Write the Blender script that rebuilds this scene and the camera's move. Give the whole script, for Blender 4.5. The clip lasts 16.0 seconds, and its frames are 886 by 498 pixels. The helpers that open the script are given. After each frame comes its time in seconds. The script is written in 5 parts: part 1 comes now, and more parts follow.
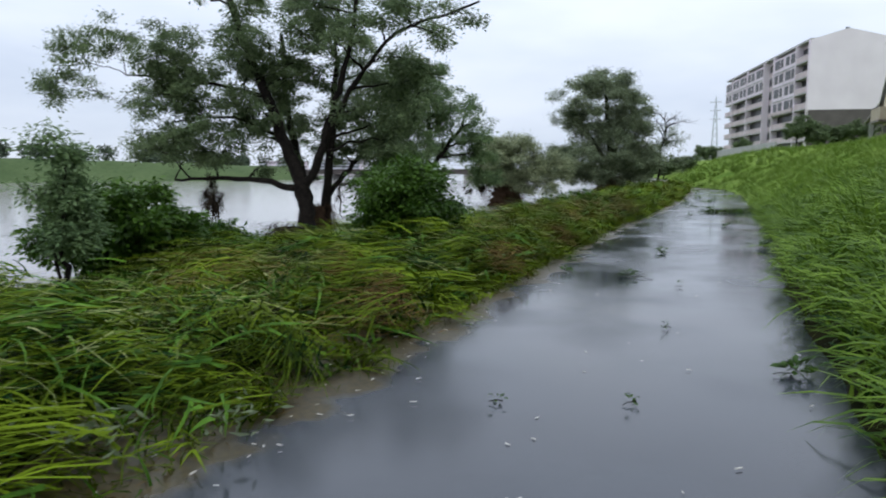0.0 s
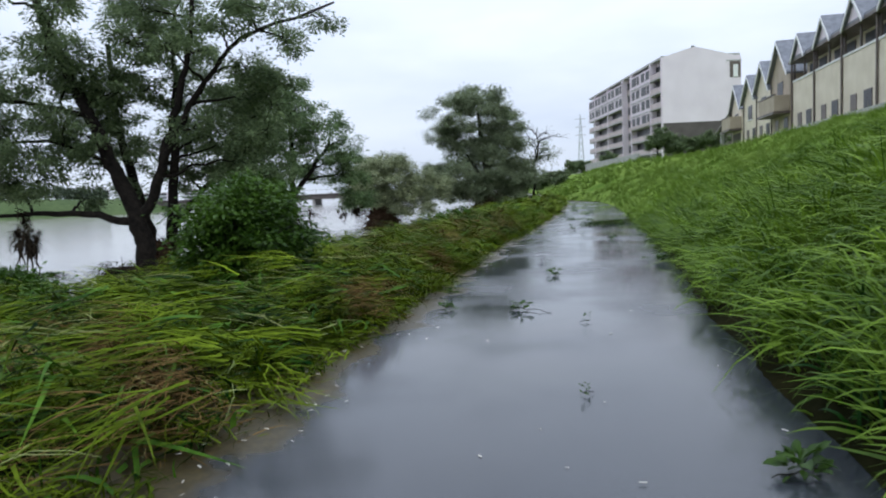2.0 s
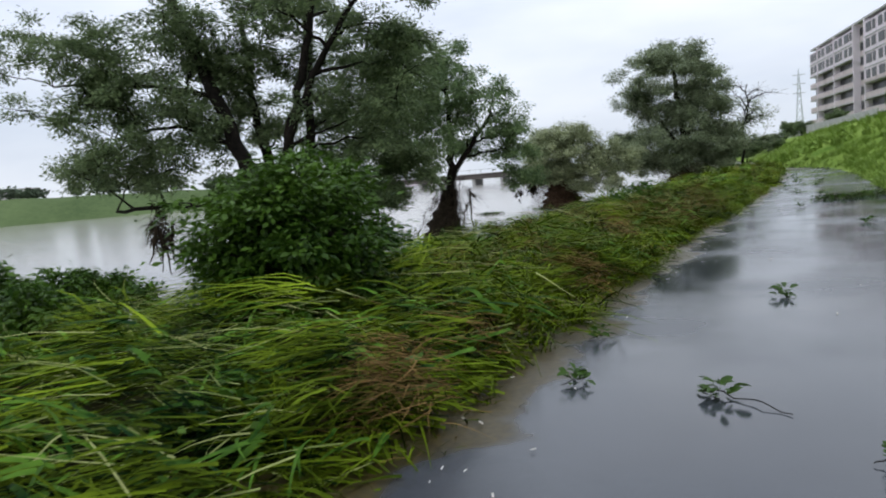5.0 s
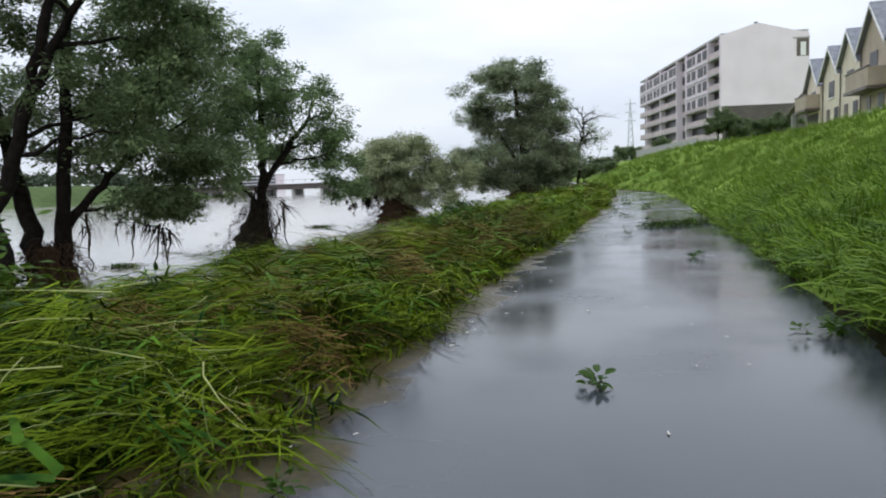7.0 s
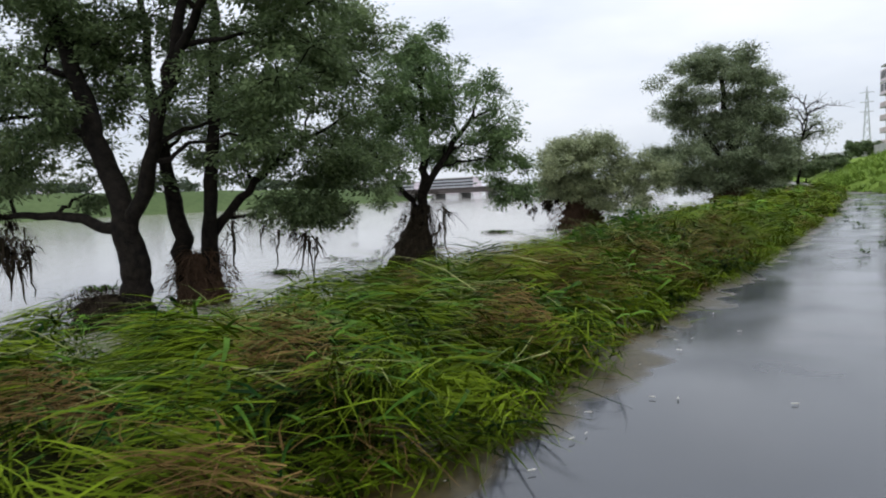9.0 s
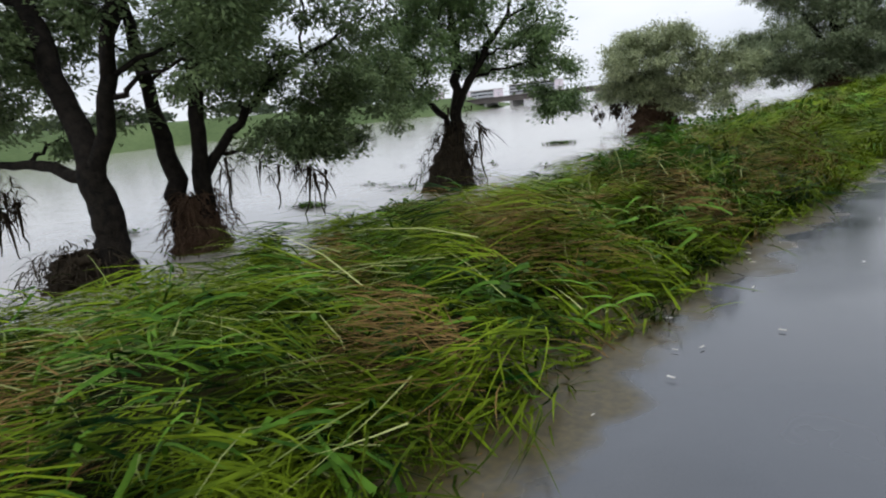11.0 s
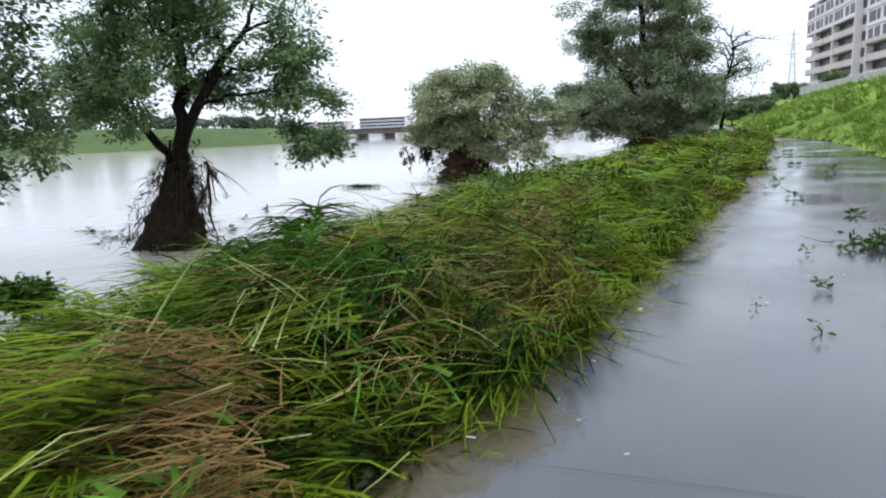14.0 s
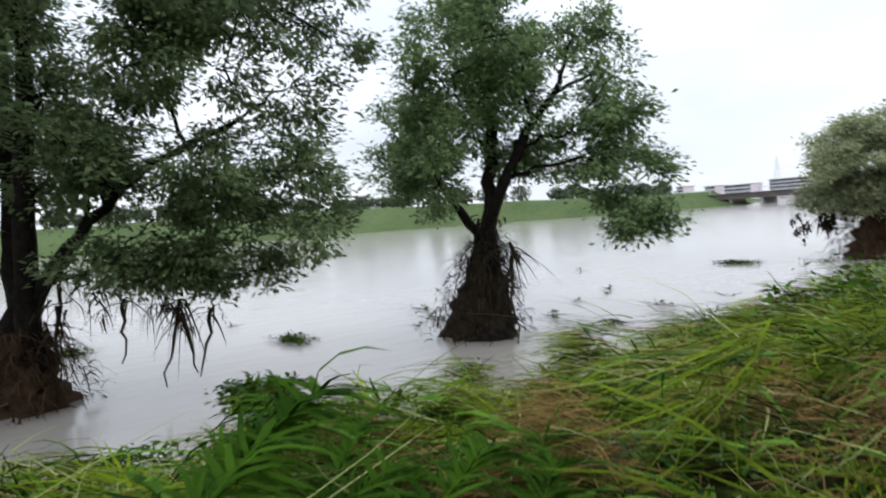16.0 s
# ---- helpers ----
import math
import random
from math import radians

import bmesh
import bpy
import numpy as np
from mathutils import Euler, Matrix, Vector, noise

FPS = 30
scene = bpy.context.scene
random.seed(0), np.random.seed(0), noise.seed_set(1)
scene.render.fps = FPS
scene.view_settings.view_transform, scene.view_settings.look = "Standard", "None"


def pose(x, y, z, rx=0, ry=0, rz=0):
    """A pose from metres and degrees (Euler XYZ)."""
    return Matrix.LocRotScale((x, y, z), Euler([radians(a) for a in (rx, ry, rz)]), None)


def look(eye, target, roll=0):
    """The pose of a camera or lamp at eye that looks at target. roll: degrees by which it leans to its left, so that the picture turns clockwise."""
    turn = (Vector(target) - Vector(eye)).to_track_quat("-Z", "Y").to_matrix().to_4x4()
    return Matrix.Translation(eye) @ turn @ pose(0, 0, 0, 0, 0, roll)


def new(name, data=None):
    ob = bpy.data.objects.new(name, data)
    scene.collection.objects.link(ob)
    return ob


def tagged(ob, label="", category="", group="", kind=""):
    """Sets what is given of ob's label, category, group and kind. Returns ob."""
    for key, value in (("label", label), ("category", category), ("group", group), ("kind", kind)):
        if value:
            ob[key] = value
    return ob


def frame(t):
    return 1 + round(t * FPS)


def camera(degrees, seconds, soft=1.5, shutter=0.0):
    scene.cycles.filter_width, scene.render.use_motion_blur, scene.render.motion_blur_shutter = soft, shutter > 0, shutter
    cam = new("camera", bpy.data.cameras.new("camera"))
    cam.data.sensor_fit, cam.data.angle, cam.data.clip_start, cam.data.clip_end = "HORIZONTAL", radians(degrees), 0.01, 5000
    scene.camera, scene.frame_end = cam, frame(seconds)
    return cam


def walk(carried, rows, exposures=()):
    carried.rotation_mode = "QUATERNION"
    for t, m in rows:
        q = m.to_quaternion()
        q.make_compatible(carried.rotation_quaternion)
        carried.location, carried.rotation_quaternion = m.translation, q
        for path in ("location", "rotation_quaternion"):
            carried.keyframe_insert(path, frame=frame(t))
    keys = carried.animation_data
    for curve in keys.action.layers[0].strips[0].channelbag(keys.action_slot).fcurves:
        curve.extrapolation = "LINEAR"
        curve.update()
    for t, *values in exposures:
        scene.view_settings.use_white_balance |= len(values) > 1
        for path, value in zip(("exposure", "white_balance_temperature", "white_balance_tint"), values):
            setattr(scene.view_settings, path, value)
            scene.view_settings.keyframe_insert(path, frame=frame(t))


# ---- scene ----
# camera
DEGREES = 65.59
PATH = [
    (0, (0.0, 0.0, 1.579), (-0.582, 1.9, 1.353), -0.1),
    (0.5, (-0.054, 0.473, 1.569), (-0.45, 2.421, 1.35), -0.4),
    (1, (-0.199, 0.989, 1.51), (-0.442, 2.959, 1.267), -1.6),
    (1.5, (-0.197, 1.595, 1.494), (-0.386, 3.573, 1.268), -0.6),
    (2, (-0.207, 2.243, 1.49), (-0.458, 4.22, 1.32), -2.6),
    (2.5, (-0.199, 2.826, 1.489), (-0.704, 4.756, 1.352), -4.2),
    (3, (-0.228, 3.451, 1.517), (-1.054, 5.263, 1.331), -3.8),
    (3.2, (-0.239, 3.668, 1.529), (-1.096, 5.466, 1.349), -1.3),
    (5.3, (-0.203, 6.617, 1.429), (-0.944, 8.462, 1.209), -6.6),
    (5.5, (-0.155, 6.89, 1.452), (-0.774, 8.771, 1.169), -5.7),
    (6, (-0.035, 7.643, 1.456), (-0.338, 9.597, 1.153), -1.8),
    (6.5, (-0.007, 8.295, 1.444), (-0.275, 10.265, 1.225), -2.2),
    (7, (0.06, 8.988, 1.435), (-0.321, 10.941, 1.235), -2.4),
    (7.5, (0.045, 9.604, 1.415), (-0.36, 11.548, 1.18), -0.4),
    (8, (0.067, 10.24, 1.45), (-0.552, 12.137, 1.308), -1.5),
    (8.5, (0.059, 10.797, 1.492), (-0.777, 12.606, 1.324), -3.8),
    (8.7, (0.128, 11.078, 1.442), (-0.743, 12.871, 1.277), -3.4),
    (10.8, (0.289, 13.772, 1.49), (-0.853, 15.379, 1.152), -4.7),
    (11, (0.331, 14.016, 1.537), (-0.796, 15.617, 1.129), -6.5),
    (11.5, (0.372, 14.763, 1.545), (-0.78, 16.333, 1.09), -8.4),
    (12, (0.379, 15.56, 1.535), (-0.653, 17.205, 1.056), -4.7),
    (12.5, (0.418, 16.306, 1.521), (-0.649, 17.94, 1.085), -6.9),
    (13, (0.323, 17.104, 1.551), (-0.579, 18.853, 1.191), -1.4),
    (13.5, (0.418, 17.908, 1.512), (-0.409, 19.698, 1.177), -3.1),
    (14, (0.417, 18.695, 1.475), (-0.33, 20.517, 1.127), -2.4),
    (14.5, (0.464, 19.397, 1.453), (-0.418, 21.179, 1.238), -2.2),
    (15, (0.473, 20.058, 1.464), (-0.602, 21.729, 1.235), -2.5),
    (15.5, (0.285, 20.841, 1.503), (-1.109, 22.245, 1.21), -4.2),
    (16, (-0.003, 21.783, 1.527), (-1.628, 22.945, 1.435), -4.3),
]
cam = camera(DEGREES, 16.0, soft=2.0, shutter=0.2)
walk(cam, [(t, look(e, g, r)) for t, e, g, r in PATH],
     exposures=[(0, -0.18, 6050, 10), (3, -0.13, 5950, 10), (5.5, -0.14, 6350, 10), (7, -0.10, 6350, 10), (8.5, -0.14, 6450, 10), (11, -0.06, 6450, 10), (12.5, 0.22, 6350, 10), (13.5, 0.38, 6150, 10), (14.0, 0.38, 6150, 10), (14.5, 0.33, 6100, 10), (15.5, 0.08, 6400, 10), (16, 0.10, 6400, 10)])

# world and sun: a bright overcast after rain
world = bpy.data.worlds.new("overcast")
scene.world = world
world.use_nodes = True
wn, wl = world.node_tree.nodes, world.node_tree.links
wn.clear()
sky = wn.new("ShaderNodeTexSky")
sky.sky_type, sky.sun_disc = "NISHITA", False
sky.sun_elevation, sky.sun_rotation = radians(48), radians(215)
coord = wn.new("ShaderNodeTexCoord")
stretch = wn.new("ShaderNodeMapping")
stretch.inputs["Scale"].default_value = (1.0, 1.0, 3.2)
cloud = wn.new("ShaderNodeTexNoise")
cloud.inputs["Scale"].default_value, cloud.inputs["Detail"].default_value = 2.3, 5.0
cloud.inputs["Roughness"].default_value = 0.5
ramp = wn.new("ShaderNodeValToRGB")
ramp.color_ramp.elements[0].position, ramp.color_ramp.elements[0].color = 0.32, (0.78, 0.845, 0.96, 1)
ramp.color_ramp.elements[1].position, ramp.color_ramp.elements[1].color = 0.66, (1.05, 1.09, 1.16, 1)
thin = wn.new("ShaderNodeMixRGB")
thin.inputs[0].default_value = 0.93
dim = wn.new("ShaderNodeMixRGB")
dim.blend_type, dim.inputs[0].default_value, dim.inputs[2].default_value = "MULTIPLY", 1.0, (0.1, 0.1, 0.1, 1)
bg = wn.new("ShaderNodeBackground")
bg.inputs["Strength"].default_value = 0.98
wout = wn.new("ShaderNodeOutputWorld")
wl.new(coord.outputs["Generated"], stretch.inputs["Vector"])
wl.new(stretch.outputs[0], cloud.inputs["Vector"])
wl.new(cloud.outputs["Fac"], ramp.inputs["Fac"])
wl.new(sky.outputs[0], dim.inputs[1])
wl.new(dim.outputs[0], thin.inputs[1])
wl.new(ramp.outputs[0], thin.inputs[2])
apart = wn.new("ShaderNodeSeparateXYZ")
rise = wn.new("ShaderNodeMapRange")
rise.inputs["To Min"].default_value, rise.inputs["To Max"].default_value = 0.97, 1.75
zenith = wn.new("ShaderNodeVectorMath")
zenith.operation = "SCALE"
wl.new(coord.outputs["Generated"], apart.inputs[0])
wl.new(apart.outputs["Z"], rise.inputs["Value"])
wl.new(thin.outputs[0], zenith.inputs[0])
wl.new(rise.outputs[0], zenith.inputs["Scale"])
wl.new(zenith.outputs[0], bg.inputs["Color"])
wl.new(bg.outputs[0], wout.inputs["Surface"])
sun_data = bpy.data.lights.new("sun", "SUN")
sun_data.energy, sun_data.angle, sun_data.color = 0.7, radians(35), (1.0, 0.97, 0.92)
sun = new("sun", sun_data)
sun.matrix_world = look((0, 0, 40), (-14, 22, 5))


# ---- materials ----
def material(name, one, two, scale=6.0, rough=0.8, bump=0.3, fine=40.0, island=0.0, per_object=0.0, tuft=0.0, metal=0.0,
             rough_two=None, transmit=0.0, spec=0.5, bump_dist=0.02, ends=(0.1, 0.9)):
    """Two colours over coarse and fine noise, with relief; island, per_object and tuft shift the mix piece by piece."""
    m = bpy.data.materials.new(name)
    m.use_nodes = True
    n, l = m.node_tree.nodes, m.node_tree.links
    b = n["Principled BSDF"]
    tc = n.new("ShaderNodeTexCoord")
    big, small = n.new("ShaderNodeTexNoise"), n.new("ShaderNodeTexNoise")
    big.inputs["Scale"].default_value, big.inputs["Detail"].default_value = scale, 4
    small.inputs["Scale"].default_value, small.inputs["Detail"].default_value = fine, 3
    for x in (big, small):
        l.new(tc.outputs["Object"], x.inputs["Vector"])
    add = n.new("ShaderNodeMath")
    add.operation = "MULTIPLY_ADD"
    l.new(small.outputs["Fac"], add.inputs[0])
    add.inputs[1].default_value = 0.45
    l.new(big.outputs["Fac"], add.inputs[2])
    fac = n.new("ShaderNodeMapRange")
    fac.inputs["From Min"].default_value, fac.inputs["From Max"].default_value = 0.45, 1.0
    l.new(add.outputs[0], fac.inputs["Value"])
    out = fac.outputs[0]
    for amount, kind, socket in ((island, "ShaderNodeNewGeometry", "Random Per Island"), (per_object, "ShaderNodeObjectInfo", "Random")):
        if amount:
            g = n.new(kind)
            k = n.new("ShaderNodeMix")
            k.inputs[0].default_value = amount
            l.new(out, k.inputs[2])
            l.new(g.outputs[socket], k.inputs[3])
            out = k.outputs[0]
    if tuft:
        g, k = n.new("ShaderNodeAttribute"), n.new("ShaderNodeMix")
        g.attribute_name, k.inputs[0].default_value = "tuft", tuft
        l.new(out, k.inputs[2])
        l.new(g.outputs["Fac"], k.inputs[3])
        out = k.outputs[0]
    ramp = n.new("ShaderNodeValToRGB")
    ramp.color_ramp.elements[0].color, ramp.color_ramp.elements[1].color = (*one, 1), (*two, 1)
    ramp.color_ramp.elements[0].position, ramp.color_ramp.elements[1].position = ends
    l.new(out, ramp.inputs["Fac"])
    l.new(ramp.outputs[0], b.inputs["Base Color"])
    b.inputs["Roughness"].default_value, b.inputs["Metallic"].default_value = rough, metal
    b.inputs["Specular IOR Level"].default_value = spec
    if rough_two is not None:
        r = n.new("ShaderNodeMapRange")
        r.inputs["To Min"].default_value, r.inputs["To Max"].default_value = rough, rough_two
        r.inputs["From Min"].default_value, r.inputs["From Max"].default_value = 0.35, 0.65
        l.new(big.outputs["Fac"], r.inputs["Value"])
        l.new(r.outputs[0], b.inputs["Roughness"])
    if bump:
        k = n.new("ShaderNodeBump")
        k.inputs["Strength"].default_value, k.inputs["Distance"].default_value = bump, bump_dist
        l.new(add.outputs[0], k.inputs["Height"])
        l.new(k.outputs[0], b.inputs["Normal"])
    if transmit:
        t = n.new("ShaderNodeBsdfTranslucent")
        l.new(ramp.outputs[0], t.inputs["Color"])
        mix = n.new("ShaderNodeMixShader")
        mix.inputs[0].default_value = transmit
        l.new(b.outputs[0], mix.inputs[1])
        l.new(t.outputs[0], mix.inputs[2])
        l.new(mix.outputs[0], n["Material Output"].inputs["Surface"])
    return m


def water_material(name, one, two, rough, wave, strength):
    m = material(name, one, two, scale=0.12, rough=rough, bump=0)
    n, l = m.node_tree.nodes, m.node_tree.links
    b = n["Principled BSDF"]
    b.inputs["IOR"].default_value = 1.33
    tc = n.new("ShaderNodeTexCoord")
    mp = n.new("ShaderNodeMapping")
    mp.inputs["Rotation"].default_value = (0, 0, radians(20))
    mp.inputs["Scale"].default_value = (1.0, 0.45, 1.0)
    w = n.new("ShaderNodeTexNoise")
    w.inputs["Scale"].default_value, w.inputs["Detail"].default_value = wave, 3
    k = n.new("ShaderNodeBump")
    k.inputs["Strength"].default_value, k.inputs["Distance"].default_value = strength, 0.05
    l.new(tc.outputs["Object"], mp.inputs["Vector"])
    l.new(mp.outputs[0], w.inputs["Vector"])
    l.new(w.outputs["Fac"], k.inputs["Height"])
    l.new(k.outputs[0], b.inputs["Normal"])
    return m


# Bank and reed grass: near-black dark ends put the shade of blade gaps into colour.
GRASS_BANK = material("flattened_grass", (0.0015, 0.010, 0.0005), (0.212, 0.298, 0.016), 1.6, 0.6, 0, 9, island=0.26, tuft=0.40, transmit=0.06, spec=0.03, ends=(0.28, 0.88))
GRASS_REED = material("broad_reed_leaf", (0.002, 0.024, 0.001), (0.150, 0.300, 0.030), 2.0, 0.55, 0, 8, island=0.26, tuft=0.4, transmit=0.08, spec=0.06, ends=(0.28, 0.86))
REED_CLUMP = material("arching_reed_leaf", (0.006, 0.034, 0.003), (0.180, 0.290, 0.040), 2.4, 0.42, 0, 8, island=0.4, transmit=0.15, spec=0.25, ends=(0.2, 0.8))
GRASS_STALK = material("pale_grass_stalk", (0.08, 0.12, 0.022), (0.36, 0.38, 0.15), 1.5, 0.6, 0, 8, island=0.7, spec=0.05)
GRASS_DRY = material("dry_straw", (0.026, 0.013, 0.004), (0.280, 0.180, 0.066), 2.0, 0.7, 0, 9, island=0.6, transmit=0.08, spec=0.02)
GRASS_SLOPE = material("levee_grass", (0.008, 0.044, 0.003), (0.260, 0.400, 0.040), 1.2, 0.45, 0, 6, island=0.25, tuft=0.38, transmit=0.22, spec=0.12, ends=(0.2, 0.82))
GRASS_MOWN = material("short_levee_grass", (0.105, 0.190, 0.022), (0.275, 0.375, 0.080), 0.5, 0.5, 0, 2.6, island=0.40, transmit=0.2, spec=0.08)
# Soil coloured near black so that shade between grass blades is painted in.
SOIL = material("soil_with_gap_shade", (0.006, 0.008, 0.002), (0.022, 0.020, 0.007), 1.2, 0.9, 0.6, 18, spec=0.03)
LEVEE = material("levee_turf", (0.090, 0.165, 0.020), (0.250, 0.340, 0.070), 0.4, 0.9, 0.8, 7, bump_dist=0.15, spec=0.05)
MUD = material("brown_mud", (0.026, 0.020, 0.009), (0.115, 0.078, 0.034), 3.5, 0.10, 0.4, 25, rough_two=0.5)
# Far turf is dulled and greyed: distance haze is mixed into its colour.
FAR_TURF = material("far_turf_with_haze", (0.060, 0.092, 0.034), (0.105, 0.145, 0.058), 0.08, 0.95, 0.5, 1.0, bump_dist=0.3, spec=0.1)
ASPHALT = material("wet_asphalt", (0.032, 0.036, 0.043), (0.058, 0.064, 0.075), 0.55, 0.04, 0.12, 260, rough_two=0.28, bump_dist=0.003, spec=0.6)


def silted(m, one, two):
    """Silt washed over the bank side of the path: it thins out raggedly inwards, with pools left in it."""
    n, l = m.node_tree.nodes, m.node_tree.links
    b = n["Principled BSDF"]
    was = b.inputs["Base Color"].links[0].from_socket
    gloss = b.inputs["Roughness"].links[0].from_socket
    tc, at = n.new("ShaderNodeTexCoord"), n.new("ShaderNodeAttribute")
    at.attribute_name = "inward"
    blot, grit = n.new("ShaderNodeTexNoise"), n.new("ShaderNodeTexNoise")
    blot.inputs["Scale"].default_value, blot.inputs["Detail"].default_value = 1.6, 6
    grit.inputs["Scale"].default_value, grit.inputs["Detail"].default_value = 22, 5
    for x in (blot, grit):
        l.new(tc.outputs["Object"], x.inputs["Vector"])
    reach = n.new("ShaderNodeMath")
    reach.operation, reach.inputs[1].default_value = "MULTIPLY_ADD", -1.1
    l.new(blot.outputs["Fac"], reach.inputs[0])
    l.new(at.outputs["Fac"], reach.inputs[2])
    fac = n.new("ShaderNodeMapRange")
    fac.inputs["From Min"].default_value, fac.inputs["From Max"].default_value = -0.36, -0.53
    l.new(reach.outputs[0], fac.inputs["Value"])
    ramp = n.new("ShaderNodeValToRGB")
    ramp.color_ramp.elements[0].position, ramp.color_ramp.elements[0].color = 0.35, (*one, 1)
    ramp.color_ramp.elements[1].position, ramp.color_ramp.elements[1].color = 0.7, (*two, 1)
    l.new(grit.outputs["Fac"], ramp.inputs["Fac"])
    mix = n.new("ShaderNodeMixRGB")
    l.new(fac.outputs[0], mix.inputs[0])
    l.new(was, mix.inputs[1])
    l.new(ramp.outputs[0], mix.inputs[2])
    l.new(mix.outputs[0], b.inputs["Base Color"])
    dull = n.new("ShaderNodeMath")
    dull.operation, dull.inputs[1].default_value = "MULTIPLY_ADD", 0.26
    l.new(fac.outputs[0], dull.inputs[0])
    l.new(gloss, dull.inputs[2])
    l.new(dull.outputs[0], b.inputs["Roughness"])


silted(ASPHALT, (0.034, 0.027, 0.008), (0.078, 0.057, 0.018))
BARK = material("dark_bark", (0.005, 0.0045, 0.004), (0.021, 0.017, 0.013), 7, 0.9, 0.9, 30, bump_dist=0.04, spec=0.1)
# Dull and mid leaf tones are lifted, with some haze painted into them.
LEAF_DARK = material("dull_green_leaf", (0.034, 0.062, 0.026), (0.245, 0.32, 0.145), 1.3, 0.5, 0, 4, island=0.38, transmit=0.38, spec=0.15)
LEAF_MID = material("mid_green_leaf", (0.042, 0.084, 0.036), (0.265, 0.37, 0.155), 1.3, 0.5, 0, 4, island=0.38, transmit=0.38, spec=0.15)
LEAF_BUSH = material("fresh_green_leaf", (0.006, 0.028, 0.003), (0.105, 0.200, 0.022), 1.3, 0.4, 0, 4, island=0.38, transmit=0.32, spec=0.2)
# Own colour of the frond plants; also the painted gap shade under bank grass.
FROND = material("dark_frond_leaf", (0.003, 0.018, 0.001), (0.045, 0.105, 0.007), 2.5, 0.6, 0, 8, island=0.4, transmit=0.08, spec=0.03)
LEAF_SILVER = material("silver_green_leaf", (0.075, 0.105, 0.048), (0.50, 0.54, 0.31), 1.3, 0.5, 0, 4, island=0.42, transmit=0.4, spec=0.25)
# Grey-green leaf; its pale cast also carries the haze over far trees.
LEAF_GREY = material("grey_green_leaf", (0.045, 0.072, 0.036), (0.36, 0.42, 0.245), 1.3, 0.5, 0, 4, island=0.42, transmit=0.36, spec=0.25)
DEBRIS = material("dark_flood_debris", (0.008, 0.007, 0.005), (0.048, 0.037, 0.024), 5, 0.9, 0.6, 25, island=0.4, spec=0.06)
DEBRIS_RED = material("reddish_flood_debris", (0.012, 0.008, 0.005), (0.095, 0.058, 0.036), 5, 0.9, 0.6, 25, island=0.4, spec=0.06)
WATER = water_material("muddy_water", (0.315, 0.29, 0.265), (0.40, 0.375, 0.345), 0.12, 2.2, 0.30)
CONCRETE = material("grey_concrete", (0.30, 0.30, 0.29), (0.46, 0.45, 0.43), 1.5, 0.8, 0.3, 30)
CREAM = material("cream_render", (0.60, 0.53, 0.41), (0.74, 0.67, 0.54), 0.8, 0.8, 0.15, 30)
CREAM_DARK = material("tan_render", (0.36, 0.30, 0.22), (0.46, 0.39, 0.30), 0.8, 0.8, 0.15, 30)
SLATE = material("slate_roof", (0.12, 0.13, 0.15), (0.22, 0.23, 0.26), 3, 0.55, 0.4, 20)
WHITE_WALL = material("off_white_render", (0.70, 0.62, 0.67), (0.80, 0.72, 0.77), 0.2, 0.8, 0.1, 8)
PINKISH = material("pinkish_balcony_wall", (0.48, 0.40, 0.40), (0.60, 0.51, 0.51), 0.3, 0.8, 0.1, 8)
DARK_BASE = material("dark_grey_base", (0.070, 0.058, 0.054), (0.11, 0.095, 0.088), 0.5, 0.8, 0.2, 8)
GLASS_DARK = material("dark_window_glass", (0.02, 0.022, 0.025), (0.05, 0.052, 0.055), 0.5, 0.3, 0, 3, spec=0.15)
FRAME_METAL = material("brown_metal_frame", (0.10, 0.08, 0.07), (0.16, 0.13, 0.11), 2, 0.45, 0.05, 20, metal=0.4)
WHITE_TRIM = material("white_trim", (0.70, 0.70, 0.69), (0.80, 0.80, 0.79), 1, 0.6, 0.05, 20)
STEEL = material("pale_steel", (0.42, 0.44, 0.47), (0.55, 0.57, 0.60), 0.5, 0.6, 0, 5, metal=0.3)
CHIP = material("pale_wood_chip", (0.45, 0.42, 0.36), (0.70, 0.68, 0.62), 9, 0.7, 0.1, 40, per_object=0.5)
FAR_GREEN = material("far_trees", (0.05, 0.075, 0.045), (0.11, 0.14, 0.085), 0.1, 0.9, 0.8, 1.0, bump_dist=0.5)


# ---- mesh helpers ----
def part(name, bm, mat, parent=None, label="", smooth=False):
    """Link a bmesh or a ready mesh as one object, under a parent if there is one."""
    if isinstance(bm, bmesh.types.BMesh):
        me = bpy.data.meshes.new(name)
        bm.to_mesh(me)
        bm.free()
    else:
        me = bm
    if mat is not None and not me.materials:
        me.materials.append(mat)
    if smooth:
        me.shade_smooth()
    ob = new(name, me)
    if parent is not None:
        ob.parent = parent
    if label:
        tagged(ob, label)
    return ob


def thing(name, place, label, category, group="", kind=""):
    ob = new(name)
    ob.empty_display_size = 0.1
    ob.matrix_basis = place if isinstance(place, Matrix) else Matrix.Translation(place)
    return tagged(ob, label, category, group, kind)


